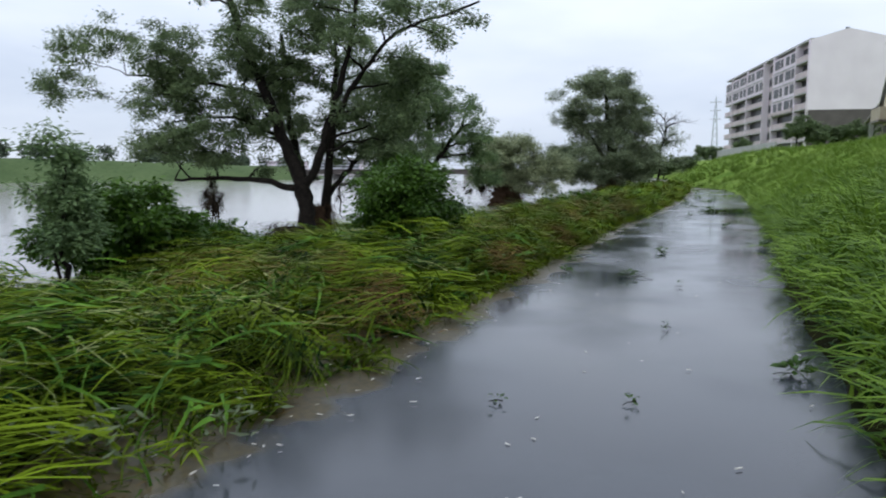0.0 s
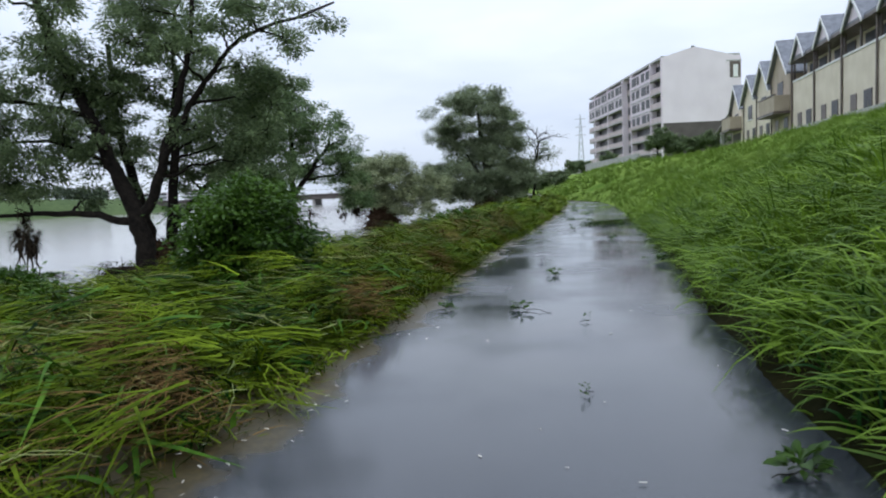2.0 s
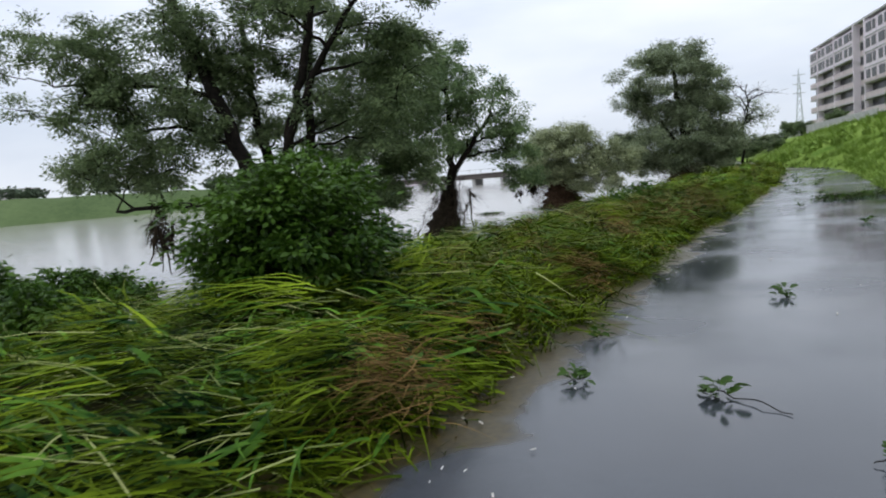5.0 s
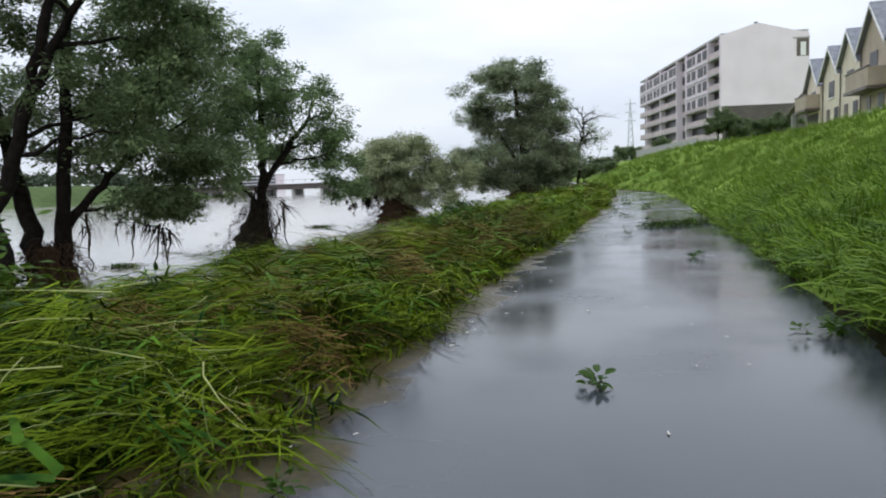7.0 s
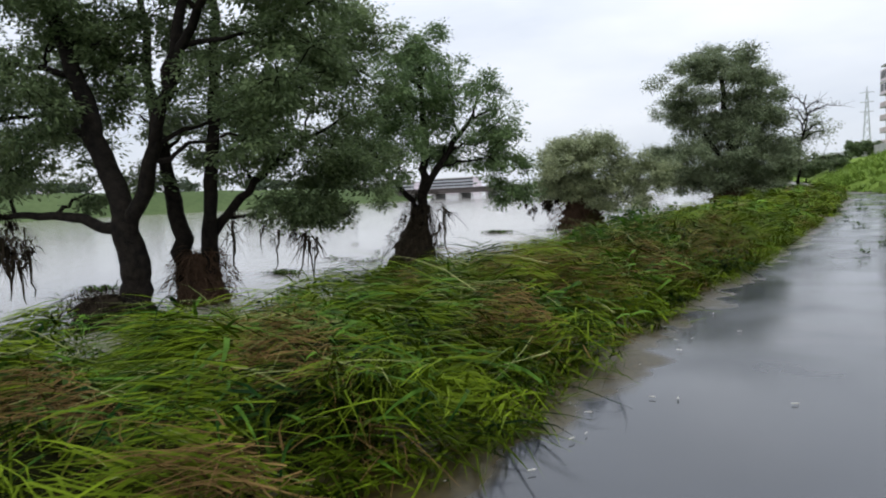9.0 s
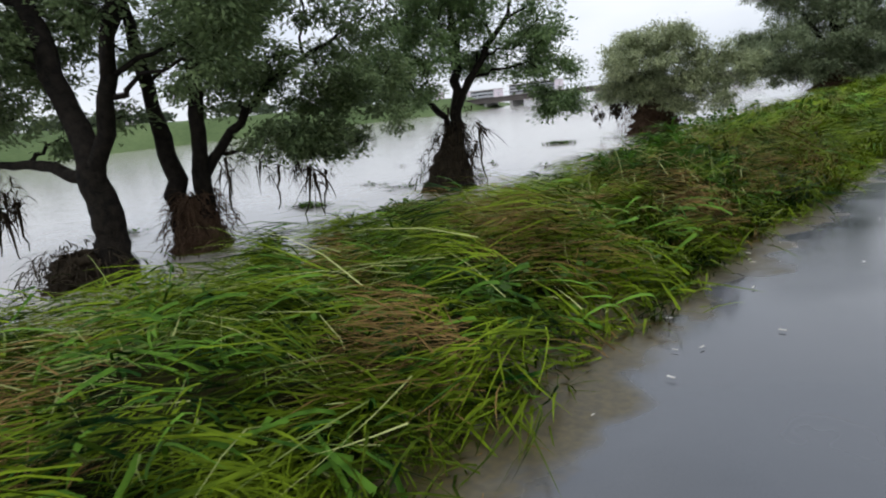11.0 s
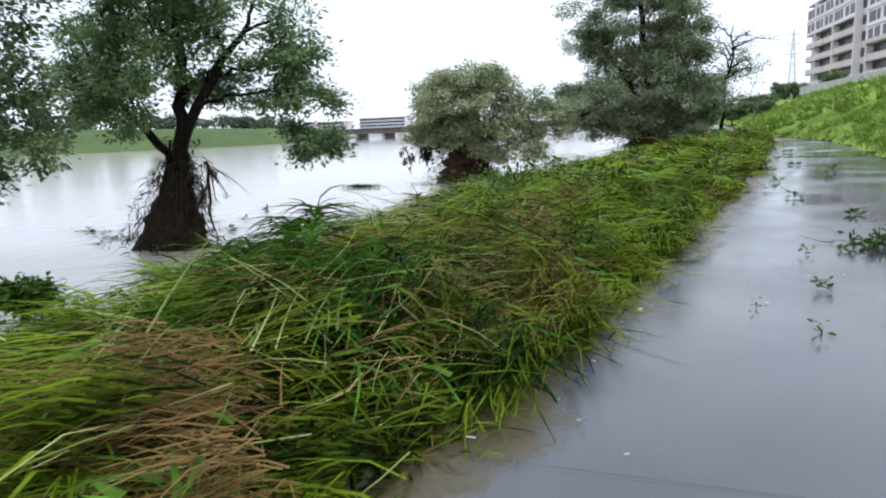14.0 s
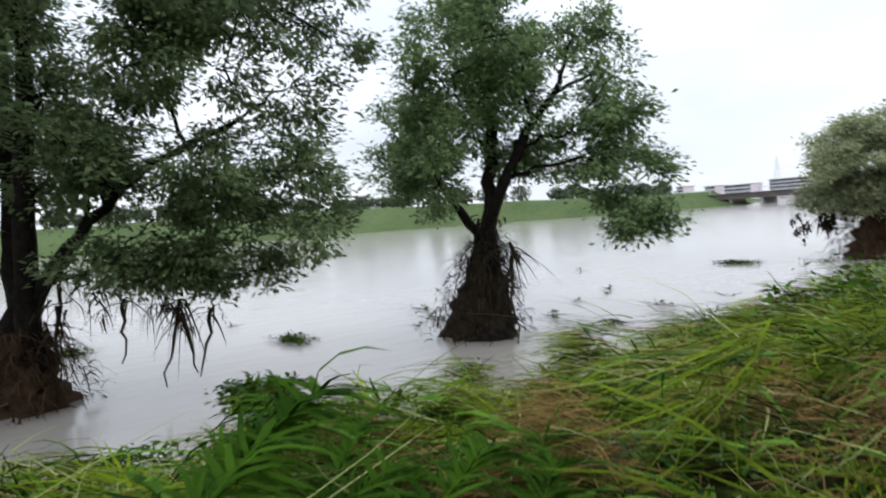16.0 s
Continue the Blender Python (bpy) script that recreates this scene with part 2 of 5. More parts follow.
def raw_mesh(name, verts, faces):
    """A mesh from arrays: verts (n, 3), faces (m, 3 or 4)."""
    verts, faces = np.asarray(verts, np.float32), np.asarray(faces, np.int32)
    me = bpy.data.meshes.new(name)
    me.vertices.add(len(verts))
    me.vertices.foreach_set("co", verts.ravel())
    me.loops.add(faces.size)
    me.loops.foreach_set("vertex_index", faces.ravel())
    me.polygons.add(len(faces))
    me.polygons.foreach_set("loop_start", np.arange(0, faces.size, faces.shape[1], dtype=np.int32))
    me.polygons.foreach_set("loop_total", np.full(len(faces), faces.shape[1], np.int32))
    me.update(calc_edges=True)
    me.validate()
    return me


def box(bm, x0, x1, y0, y1, z0, z1, bevel=0.0):
    made = bmesh.ops.create_cube(bm, size=1, matrix=Matrix.Translation(((x0 + x1) / 2, (y0 + y1) / 2, (z0 + z1) / 2)) @ Matrix.Diagonal((x1 - x0, y1 - y0, z1 - z0, 1)))
    if bevel:
        edges = {e for v in made["verts"] for e in v.link_edges}
        bmesh.ops.bevel(bm, geom=list(edges), offset=bevel, segments=1, affect="EDGES")
    return bm


def box_part(name, dims, mat, parent, label="", bevel=0.0):
    return part(name, box(bmesh.new(), *dims, bevel), mat, parent, label)


def tube_arrays(points, radii, sides=7, seed=0, wobble=0.08):
    """Rings along a polyline; returns verts and quads."""
    rng = np.random.default_rng(seed)
    p = np.asarray(points, float)
    d = np.gradient(p, axis=0)
    d /= np.linalg.norm(d, axis=1)[:, None] + 1e-9
    side = np.cross(d, (0.31, 0.93, 0.2))
    side /= np.linalg.norm(side, axis=1)[:, None] + 1e-9
    up = np.cross(side, d)
    a = np.linspace(0, 2 * np.pi, sides, endpoint=False)
    r = np.asarray(radii, float)[:, None] * (1 + wobble * rng.standard_normal((len(p), sides)))
    v = p[:, None] + r[..., None] * (np.cos(a)[None, :, None] * side[:, None] + np.sin(a)[None, :, None] * up[:, None])
    k, s = np.meshgrid(np.arange(len(p) - 1), np.arange(sides), indexing="ij")
    t = (s + 1) % sides
    f = np.stack([k * sides + s, k * sides + t, (k + 1) * sides + t, (k + 1) * sides + s], -1).reshape(-1, 4)
    return v.reshape(-1, 3), f


def joined(chunks):
    """Join (verts, faces) chunks into one pair."""
    vs, fs, n = [], [], 0
    for v, f in chunks:
        vs.append(v)
        fs.append(np.asarray(f) + n)
        n += len(v)
    return np.concatenate(vs), np.concatenate(fs)


def bend(a, b, sag, steps, seed):
    """A slightly crooked polyline from a to b, bowed by sag."""
    rng = np.random.default_rng(seed)
    a, b = np.asarray(a, float), np.asarray(b, float)
    t = np.linspace(0, 1, steps)[:, None]
    p = a + (b - a) * t
    p[:, 2] += sag * np.sin(np.pi * t[:, 0])
    size = np.linalg.norm(b - a)
    p[1:-1] += rng.standard_normal((steps - 2, 3)) * size * 0.025
    return p


def leaf_mesh(name, centres, size, rng, droop=0.35, narrow=0.42, out=None):
    """Folded pointed leaves, four corners each, at the given centres; out turns them away from their clump."""
    n = len(centres)
    a = rng.uniform(0, 2 * np.pi, n)
    e = rng.normal(-droop, 0.55, n)
    d = np.stack([np.cos(a) * np.cos(e), np.sin(a) * np.cos(e), np.sin(e)], -1)
    lie = rng.standard_normal((n, 3))
    if out is not None:
        d = d * 0.75 + out * (1.0, 1.0, 0.45)
        d /= np.linalg.norm(d, axis=1)[:, None] + 1e-9
        lie = lie * 0.42 + out * 0.45 + (0, 0, 0.8)
    w = np.cross(d, lie)
    w /= np.linalg.norm(w, axis=1)[:, None] + 1e-9
    u = np.cross(w, d)
    s = (size * rng.uniform(0.6, 1.35, n))[:, None]
    mid = centres + d * s * 0.05
    v = np.stack([centres - d * s * 0.5, mid + w * s * narrow * 0.5 + u * s * 0.08, centres + d * s * 0.5, mid - w * s * narrow * 0.5 + u * s * 0.08], 1)
    return raw_mesh(name, v.reshape(-1, 3), np.arange(4 * n).reshape(-1, 4))


def blade_mesh(name, base, length, width, heading, rise, fall, rng, steps=4):
    """Tapered blades that start at the angle rise and bend to fall (radians), all arrays of one length."""
    n = len(base)
    side = np.stack([-np.sin(heading), np.cos(heading), np.zeros(n)], -1)
    spin = rng.normal(0, 0.5, n)
    pos, rows = np.asarray(base, float).copy(), []
    taper = np.linspace(1, 0, steps + 1) ** 0.7
    for k in range(steps + 1):
        e = rise + (fall - rise) * (k / steps) ** 0.8
        h = heading + spin * (k / steps)
        s = side * np.cos(0.4)
        s[:, 2] = np.sin(0.4) * np.sign(spin)
        half = (width * taper[k] * 0.5)[:, None]
        rows += [pos + s * half, pos - s * half] if k < steps else [pos.copy()]
        pos = pos + (length / steps)[:, None] * np.stack([np.cos(h) * np.cos(e), np.sin(h) * np.cos(e), np.sin(e)], -1)
    v = np.stack(rows, 1)
    m = v.shape[1]
    f = [[2 * k, 2 * k + 1, 2 * k + 3, 2 * k + 2] for k in range(steps - 1)]
    f.append([2 * steps - 2, 2 * steps - 1, 2 * steps, 2 * steps])
    f = (np.arange(n)[:, None, None] * m + np.array(f)[None]).reshape(-1, 4)
    tri = f[f[:, 2] == f[:, 3]][:, :3]
    quad = f[f[:, 2] != f[:, 3]]
    tris = np.concatenate([tri, quad[:, [0, 1, 2]], quad[:, [0, 2, 3]]])
    return raw_mesh(name, v.reshape(-1, 3), tris)


def wave(x, y, f, seed=0.0):
    """A cheap smooth field between about -1 and 1."""
    return (np.sin(x * f + 1.3 * seed) * np.cos(y * f * 1.17 + seed) + np.sin((x * 0.62 + y * 0.81) * f * 1.9 + 2.1 * seed)
            + 0.5 * np.sin((x * 0.9 - y * 0.5) * f * 3.7 + seed)) / 2.2


# ---- the lie of the land ----
WATER_Z = -0.8


def left_edge(y):
    return np.interp(y, [-12, 0, 5, 10, 15, 20, 25, 32, 38, 50, 57, 62, 68, 75, 90, 120, 160, 200, 400], [-3.6, -2.5, -2.05, -1.6, -1.2, -0.75, -0.1, 0.7, 1.5, 2.5, 2.8, 1.6, -0.4, -1.5, -1.8, -3, -7, -13, -65])


def right_edge(y):
    return np.interp(y, [-12, 0, 5, 10, 15, 20, 25, 30, 45, 57, 62, 68, 75, 90, 120, 160, 200, 400], [-0.1, 0.95, 1.35, 1.75, 2.4, 2.95, 3.45, 3.95, 5.1, 5.5, 4.4, 2.9, 2.4, 2.8, 2.0, -1.0, -6.5, -58])


def shore(y):
    return np.interp(y, [-40, 0, 12, 17, 20, 22, 25, 27, 31, 36, 46, 60, 75, 90, 120, 160, 200, 400], [-13, -11, -10, -8.9, -7.6, -6.7, -6.3, -6.0, -6.3, -6.4, -5.4, -2.8, -4.0, -4.5, -6.5, -12, -20, -78])


def far_shore(y):
    return np.interp(y, [-300, 0, 80, 104, 120, 150, 175, 300, 600], [-230, -172, -143, -138, -124, -95, -88, -170, -420])


def height(x, y):
    x, y = np.asarray(x, float), np.asarray(y, float)
    xl, xr, xs, xf = left_edge(y), right_edge(y), shore(y), far_shore(y)
    d, r = xl - x, x - xr
    span = np.maximum(xl - xs, 1.5)
    u = np.clip(d / span, 0, 3)
    shoulder = 0.22 * np.clip((d - 0.35) / 0.8, 0, 1) * np.clip(1.6 - u * 1.4, 0, 1)
    left = shoulder + WATER_Z * np.clip(u, 0, 1) ** 1.25 - 0.35 * np.maximum(xs - x, 0)
    left = left + (0.17 * wave(x, y, 1.6, 0.4) + 0.11 * wave(x, y, 3.9, 2.2)) * np.clip(d - 0.3, 0, 1)
    left = np.maximum(left, -2.6)
    right = np.minimum(0.45 * np.maximum(r, 0), 3.0 + np.clip((r - 7.0) / 5.5, 0, 1) * 1.0) + 0.22 * (1 - np.exp(-np.maximum(r, 0) / 0.5)) * np.clip(8 - r, 0, 1) + (0.12 * wave(x, y, 0.8, 2.0) + 0.08 * wave(x, y, 2.6, 1.0)) * np.clip(r / 1.5, 0, 1) * np.clip(9 - r, 0, 1)
    far = np.clip(-0.9 + 0.36 * (xf - x), -2.6, np.interp(y, [95, 150, 190], [5.7, 3.6, 2.6]))
    z = np.where(d > 0, left, np.where(r > 0, right, -0.02))
    return np.where(x < xf + 6, np.maximum(far, -2.6), z)


def grid_axis(parts):
    return np.unique(np.round(np.concatenate([np.arange(a, b + 1e-6, s) for a, b, s in parts]), 3))


gx = grid_axis([(-3000, -400, 650), (-400, -100, 12), (-100, -20, 6), (-20, -12, 0.6), (-12, 14, 0.2), (14, 60, 2), (60, 400, 40), (400, 3000, 650)])
gy = grid_axis([(-3000, -200, 700), (-200, -20, 20), (-20, -4, 1), (-4, 40, 0.25), (40, 70, 0.6), (70, 200, 3), (200, 600, 25), (600, 4000, 680)])
gxx, gyy = np.meshgrid(gx, gy)
gz = height(gxx, gyy)
ny, nx = gxx.shape
j, i = np.meshgrid(np.arange(ny - 1), np.arange(nx - 1), indexing="ij")
quads = np.stack([j * nx + i, j * nx + i + 1, (j + 1) * nx + i + 1, (j + 1) * nx + i], -1).reshape(-1, 4)
ground_mesh = raw_mesh("ground", np.stack([gxx, gyy, gz], -1).reshape(-1, 3), quads)
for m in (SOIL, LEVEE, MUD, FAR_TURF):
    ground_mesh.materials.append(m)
qx, qy = gxx[:-1, :-1].ravel() + 0.1, gyy[:-1, :-1].ravel() + 0.1
mud_rim = 0.34 + 0.30 * wave(qx, qy, 2.3, 1.0)
# The near-black soil strip at the levee foot paints shade under tall grass.
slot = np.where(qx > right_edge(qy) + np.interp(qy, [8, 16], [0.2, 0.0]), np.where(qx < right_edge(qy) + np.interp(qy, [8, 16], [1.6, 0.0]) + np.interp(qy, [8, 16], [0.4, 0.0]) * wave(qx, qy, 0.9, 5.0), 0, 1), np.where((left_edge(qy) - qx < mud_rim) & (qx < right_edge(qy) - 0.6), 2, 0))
slot = np.where(qx < far_shore(qy) + 4, 3, slot)
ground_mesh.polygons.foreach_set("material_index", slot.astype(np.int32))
ground_mesh.shade_smooth()
ground = tagged(part("ground", ground_mesh, None), "soil river bank and turfed levee under flood grass", "ground", kind="structure")

# wet path laid on the ground, slightly crowned; its bank side runs out under the grass as mud
py = grid_axis([(-12, 40, 0.2), (40, 60, 0.8)])
frac = np.concatenate([np.linspace(-0.75, 1.0, 15), np.linspace(1.3, 3.6, 9)])
rim = left_edge(py) + 0.10 * wave(py, py * 0.3, 1.9, 0.5) + 0.06 * wave(py, py * 0.4, 6.1, 1.5)
wide = (right_edge(py) - rim) / 3.6
pvx = rim[:, None] + np.where(frac < 1, frac, 1 + (frac - 1) * (wide[:, None] * 3.6 - 1) / 2.6)
pvy = np.repeat(py[:, None], len(frac), 1)
pvz = 0.006 + 0.012 * np.sin(np.pi * np.clip(frac / 3.6, 0, 1))[None] + 0.004 * wave(pvx, pvy, 0.9, 0.7)
pvz = np.where(frac < 0, np.maximum(height(pvx, pvy) + 0.012, 0.006), pvz)
cols = len(frac)
j, i = np.meshgrid(np.arange(len(py) - 1), np.arange(cols - 1), indexing="ij")
quads = np.stack([j * cols + i, j * cols + i + 1, (j + 1) * cols + i + 1, (j + 1) * cols + i], -1).reshape(-1, 4)
path_mesh = raw_mesh("path", np.stack([pvx, pvy, pvz], -1).reshape(-1, 3), quads)
path_mesh.attributes.new("inward", "FLOAT", "POINT").data.foreach_set("value", (pvx - rim[:, None]).astype(np.float32).ravel())
path_ob = part("path", path_mesh, ASPHALT, smooth=True)
tagged(path_ob, "wet grey asphalt riverside path with a shining film of rain", "path", kind="structure")

wx, wy = np.meshgrid(np.linspace(-440, 14, 30), np.linspace(-300, 600, 40))
j, i = np.meshgrid(np.arange(39), np.arange(29), indexing="ij")
quads = np.stack([j * 30 + i, j * 30 + i + 1, (j + 1) * 30 + i + 1, (j + 1) * 30 + i], -1).reshape(-1, 4)
river = part("water", raw_mesh("water", np.stack([wx, wy, np.full_like(wx, WATER_Z)], -1).reshape(-1, 3), quads), WATER)
tagged(river, "swollen muddy river reflecting a pale overcast sky", "river", kind="structure")


# ---- trees ----
def tree(name, base, stems, clusters, leaf_mat, seed, leaf=0.12, density=1.0, label="", category="tree", clump=0.42, root=0.0, bark=None, fill=1.7):
    """stems: (points, first radius, last radius). clusters: (x, y, z, horizontal radius, vertical radius) of leafy masses."""
    rng = np.random.default_rng(seed)
    ob = thing(name, base, label, category)
    o = np.array(base)
    bark = bark or BARK
    nodes = []
    for k, (pts, r0, r1) in enumerate(stems):
        p = np.asarray(pts, float) - o
        steps = 5 * (len(p) - 1) + 1
        t = np.linspace(0, len(p) - 1, steps)
        q = np.stack([np.interp(t, np.arange(len(p)), p[:, c]) for c in range(3)], -1)
        if steps > 4:
            q[1:-1] = (q[:-2] + 2 * q[1:-1] + q[2:]) / 4
        q[1:-1] += rng.standard_normal((steps - 2, 3)) * 0.03
        r = np.linspace(r0, r1, steps)
        if root and k == 0:
            r = r + root * np.exp(-np.arange(steps) / 1.6)
        nodes += [(a, b) for a, b in zip(q[1:], r[1:])]
        part("trunk" if k == 0 else "limb", raw_mesh("stem", *tube_arrays(q, r, 9, seed + k)), bark, ob, smooth=True)
    where, size = [a for a, _ in nodes], [b for _, b in nodes]
    leaves, outs, twigs = [], [], []
    near = np.array(where)
    order = sorted(range(len(clusters)), key=lambda k: np.linalg.norm(near - (np.array(clusters[k][:3]) - o), axis=1).min())
    for k in order:
        cx, cy, cz, rh, rv = clusters[k]
        c = np.array((cx, cy, cz)) - o
        low = c - (0, 0, 0.5 * rv)
        near = np.array(where)
        cost = np.linalg.norm(near - low, axis=1) + np.maximum(near[:, 2] - low[2], 0) * 1.5
        m = int(np.argmin(cost))
        if np.linalg.norm(near[m] - c) > 0.4:
            limb = bend(near[m], c, 0.08 * rh, 8, seed * 31 + k)
            r = np.linspace(min(size[m] * 0.7, 0.055), 0.014, 8)
            part("limb", raw_mesh("limb", *tube_arrays(limb, r, 5, seed + k)), bark, ob, smooth=True)
            where += list(limb[2:])
            size += list(r[2:])
        count = max(4, int(density * 6.5 * (rh * rh * rv) ** 0.72 / clump ** 1.2 / fill))
        dirs = rng.standard_normal((count, 3))
        dirs /= np.linalg.norm(dirs, axis=1)[:, None]
        centres = c + dirs * (rng.uniform(0.25, 1.0, count) ** 0.55)[:, None] * (rh, rh, rv)
        for b, way in zip(centres, dirs):
            twigs.append(tube_arrays(bend(c + (b - c) * 0.15, b, 0.03, 4, rng.integers(1 << 30)), np.linspace(0.012, 0.004, 4), 3, 0, 0))
            m = int(rng.uniform(55, 110) * fill)
            off = rng.standard_normal((m, 3)) * clump * (0.50, 0.50, 0.30)
            leaves.append(b + off)
            outs.append(way * 0.6 + off / clump)
    tagged(part("twig_spray", raw_mesh("twig_spray", *joined(twigs)), bark, ob), kind="stuff")
    crown = part("crown", leaf_mesh("crown", np.concatenate(leaves), leaf, rng, out=np.concatenate(outs)), leaf_mat, ob)
    return ob


def blobs(x, y, z, rx, rz, count, seed, r=(0.9, 1.5), ry=None):
    """Cluster centres spread through an ellipsoid."""
    rng = np.random.default_rng(seed)
    out = []
    for _ in range(count):
        d = rng.standard_normal(3)
        d *= rng.uniform(0.2, 1) ** 0.5 / np.linalg.norm(d)
        s = rng.uniform(*r)
        out.append((x + d[0] * rx, y + d[1] * (ry or rx), z + d[2] * rz, s, s * 0.75))
    return out


tree("willow_tree", (-10.95, 20.3, -0.75),
     [([(-10.95, 20.3, -0.75), (-10.90, 20.3, 0.2), (-11.00, 20.3, 1.0), (-11.65, 20.4, 2.4), (-12.45, 20.5, 4.2), (-13.45, 20.6, 6.3), (-14.05, 20.6, 8.2)], 0.30, 0.09),
      ([(-11.00, 20.3, 0.9), (-10.35, 20.4, 2.2), (-9.95, 20.6, 3.8), (-9.45, 20.8, 5.6), (-9.15, 20.8, 7.8)], 0.16, 0.05),
      ([(-10.25, 20.4, 2.6), (-9.05, 20.3, 4.4), (-7.75, 20.2, 5.8), (-5.05, 20.2, 6.5)], 0.10, 0.03),
      ([(-11.05, 20.3, 0.95), (-12.35, 20.2, 1.25), (-14.05, 20.1, 1.35), (-15.75, 20.0, 1.3)], 0.12, 0.04),
      ([(-12.35, 20.5, 4.0), (-14.65, 20.3, 4.6), (-17.65, 20.1, 4.9)], 0.07, 0.025),
      ([(-11.75, 20.4, 2.6), (-13.75, 20.6, 3.5), (-16.15, 20.6, 3.3)], 0.07, 0.025)],
     blobs(-12.8, 20.5, 7.4, 4.6, 1.8, 24, 3, (0.45, 0.9)) + blobs(-17.2, 20.3, 5.0, 3.4, 1.7, 20, 4, (0.45, 0.9)) + blobs(-15.6, 20.6, 2.7, 2.6, 0.8, 12, 5, (0.4, 0.8))
     + blobs(-9.2, 20.6, 4.3, 2.0, 2.2, 11, 6, (0.5, 0.85)) + blobs(-6.7, 20.3, 6.3, 1.9, 0.7, 9, 7, (0.35, 0.7)) + blobs(-13.2, 20.8, 2.3, 1.6, 0.9, 8, 8, (0.4, 0.7)) + blobs(-7.4, 20.8, 4.2, 1.5, 1.1, 10, 9, (0.5, 0.8)) + blobs(-14.4, 20.7, 4.4, 2.4, 1.5, 18, 10, (0.45, 0.85)) + blobs(-13.4, 20.3, 4.3, 2.2, 1.8, 17, 12, (0.45, 0.85)) + blobs(-11.9, 21.6, 4.9, 1.7, 1.5, 14, 57, (0.45, 0.85)),
     LEAF_DARK, 11, 0.115, 1.35, "tall willow with a leaning dark trunk standing in floodwater", clump=0.35, root=0.06)

tree("willow_tree", (-11.7, 22.5, -0.85),
     [([(-11.9, 22.5, -0.95), (-12.0, 22.5, 0.3), (-12.4, 22.6, 1.8), (-12.9, 22.7, 3.8), (-13.1, 22.8, 6.5)], 0.26, 0.07),
      ([(-11.45, 22.6, -0.95), (-11.3, 22.6, 0.8), (-11.15, 22.7, 2.6), (-11.0, 22.9, 5.0), (-10.9, 23.0, 7.4)], 0.20, 0.06),
      ([(-11.4, 22.6, 0.5), (-10.7, 23.2, 1.7), (-10.2, 24.2, 2.6), (-9.8, 25.4, 3.2)], 0.12, 0.03)],
     blobs(-12.0, 22.8, 6.6, 2.4, 1.6, 10, 13, (0.5, 0.9)) + blobs(-10.3, 24.6, 3.9, 1.7, 2.0, 28, 14, (0.5, 0.95), ry=2.5) + blobs(-9.7, 25.6, 2.0, 1.0, 0.7, 12, 15, (0.4, 0.7), ry=1.7)
     + blobs(-12.6, 23.2, 3.6, 1.4, 1.1, 6, 16, (0.6, 0.9)) + blobs(-9.9, 23.4, 1.5, 0.7, 0.5, 3, 17, (0.4, 0.6)) + blobs(-9.9, 24.7, 1.1, 0.8, 0.4, 10, 18, (0.35, 0.6), ry=1.3) + blobs(-9.4, 26.0, 5.2, 1.1, 1.5, 12, 19, (0.5, 0.85), ry=1.4) + blobs(-11.0, 23.4, 2.6, 0.9, 0.8, 8, 20, (0.4, 0.7)),
     LEAF_DARK, 21, 0.115, 0.95, "willow with twin dark trunks and drooping leaves in floodwater", clump=0.34, root=0.12)

tree("willow_tree", (-10.16, 30.0, -0.85),
     [([(-10.16, 30.0, -0.85), (-10.11, 30.0, 0.1), (-10.01, 30.0, 1.0), (-9.86, 30.1, 2.4), (-9.86, 30.1, 4.0), (-9.96, 30.1, 5.4)], 0.24, 0.05),
      ([(-10.06, 30.0, 0.8), (-10.86, 30.0, 1.7), (-11.76, 30.0, 2.5), (-12.36, 30.0, 3.6)], 0.10, 0.03),
      ([(-9.96, 30.0, 1.3), (-9.06, 30.0, 2.6), (-8.5, 30.3, 3.4), (-8.3, 30.6, 4.1)], 0.12, 0.03)],
     blobs(-10.0, 30.1, 4.4, 2.0, 1.4, 32, 23, (0.5, 0.9)) + blobs(-10.0, 30.2, 5.8, 1.0, 0.6, 9, 29, (0.45, 0.75)) + blobs(-11.9, 29.6, 3.3, 0.9, 1.1, 11, 24, (0.45, 0.8)) + blobs(-8.2, 31.0, 3.3, 1.0, 1.3, 14, 25, (0.45, 0.8))
     + blobs(-7.5, 31.3, 1.7, 0.5, 0.8, 8, 26, (0.35, 0.6)) + blobs(-9.9, 29.8, 2.6, 1.4, 0.6, 11, 27, (0.45, 0.75)) + blobs(-11.2, 29.4, 2.2, 0.7, 0.4, 4, 28, (0.35, 0.55)),
     LEAF_MID, 31, 0.115, 0.8, "leafy willow with a debris-wrapped flared base in floodwater", clump=0.34, root=0.40)

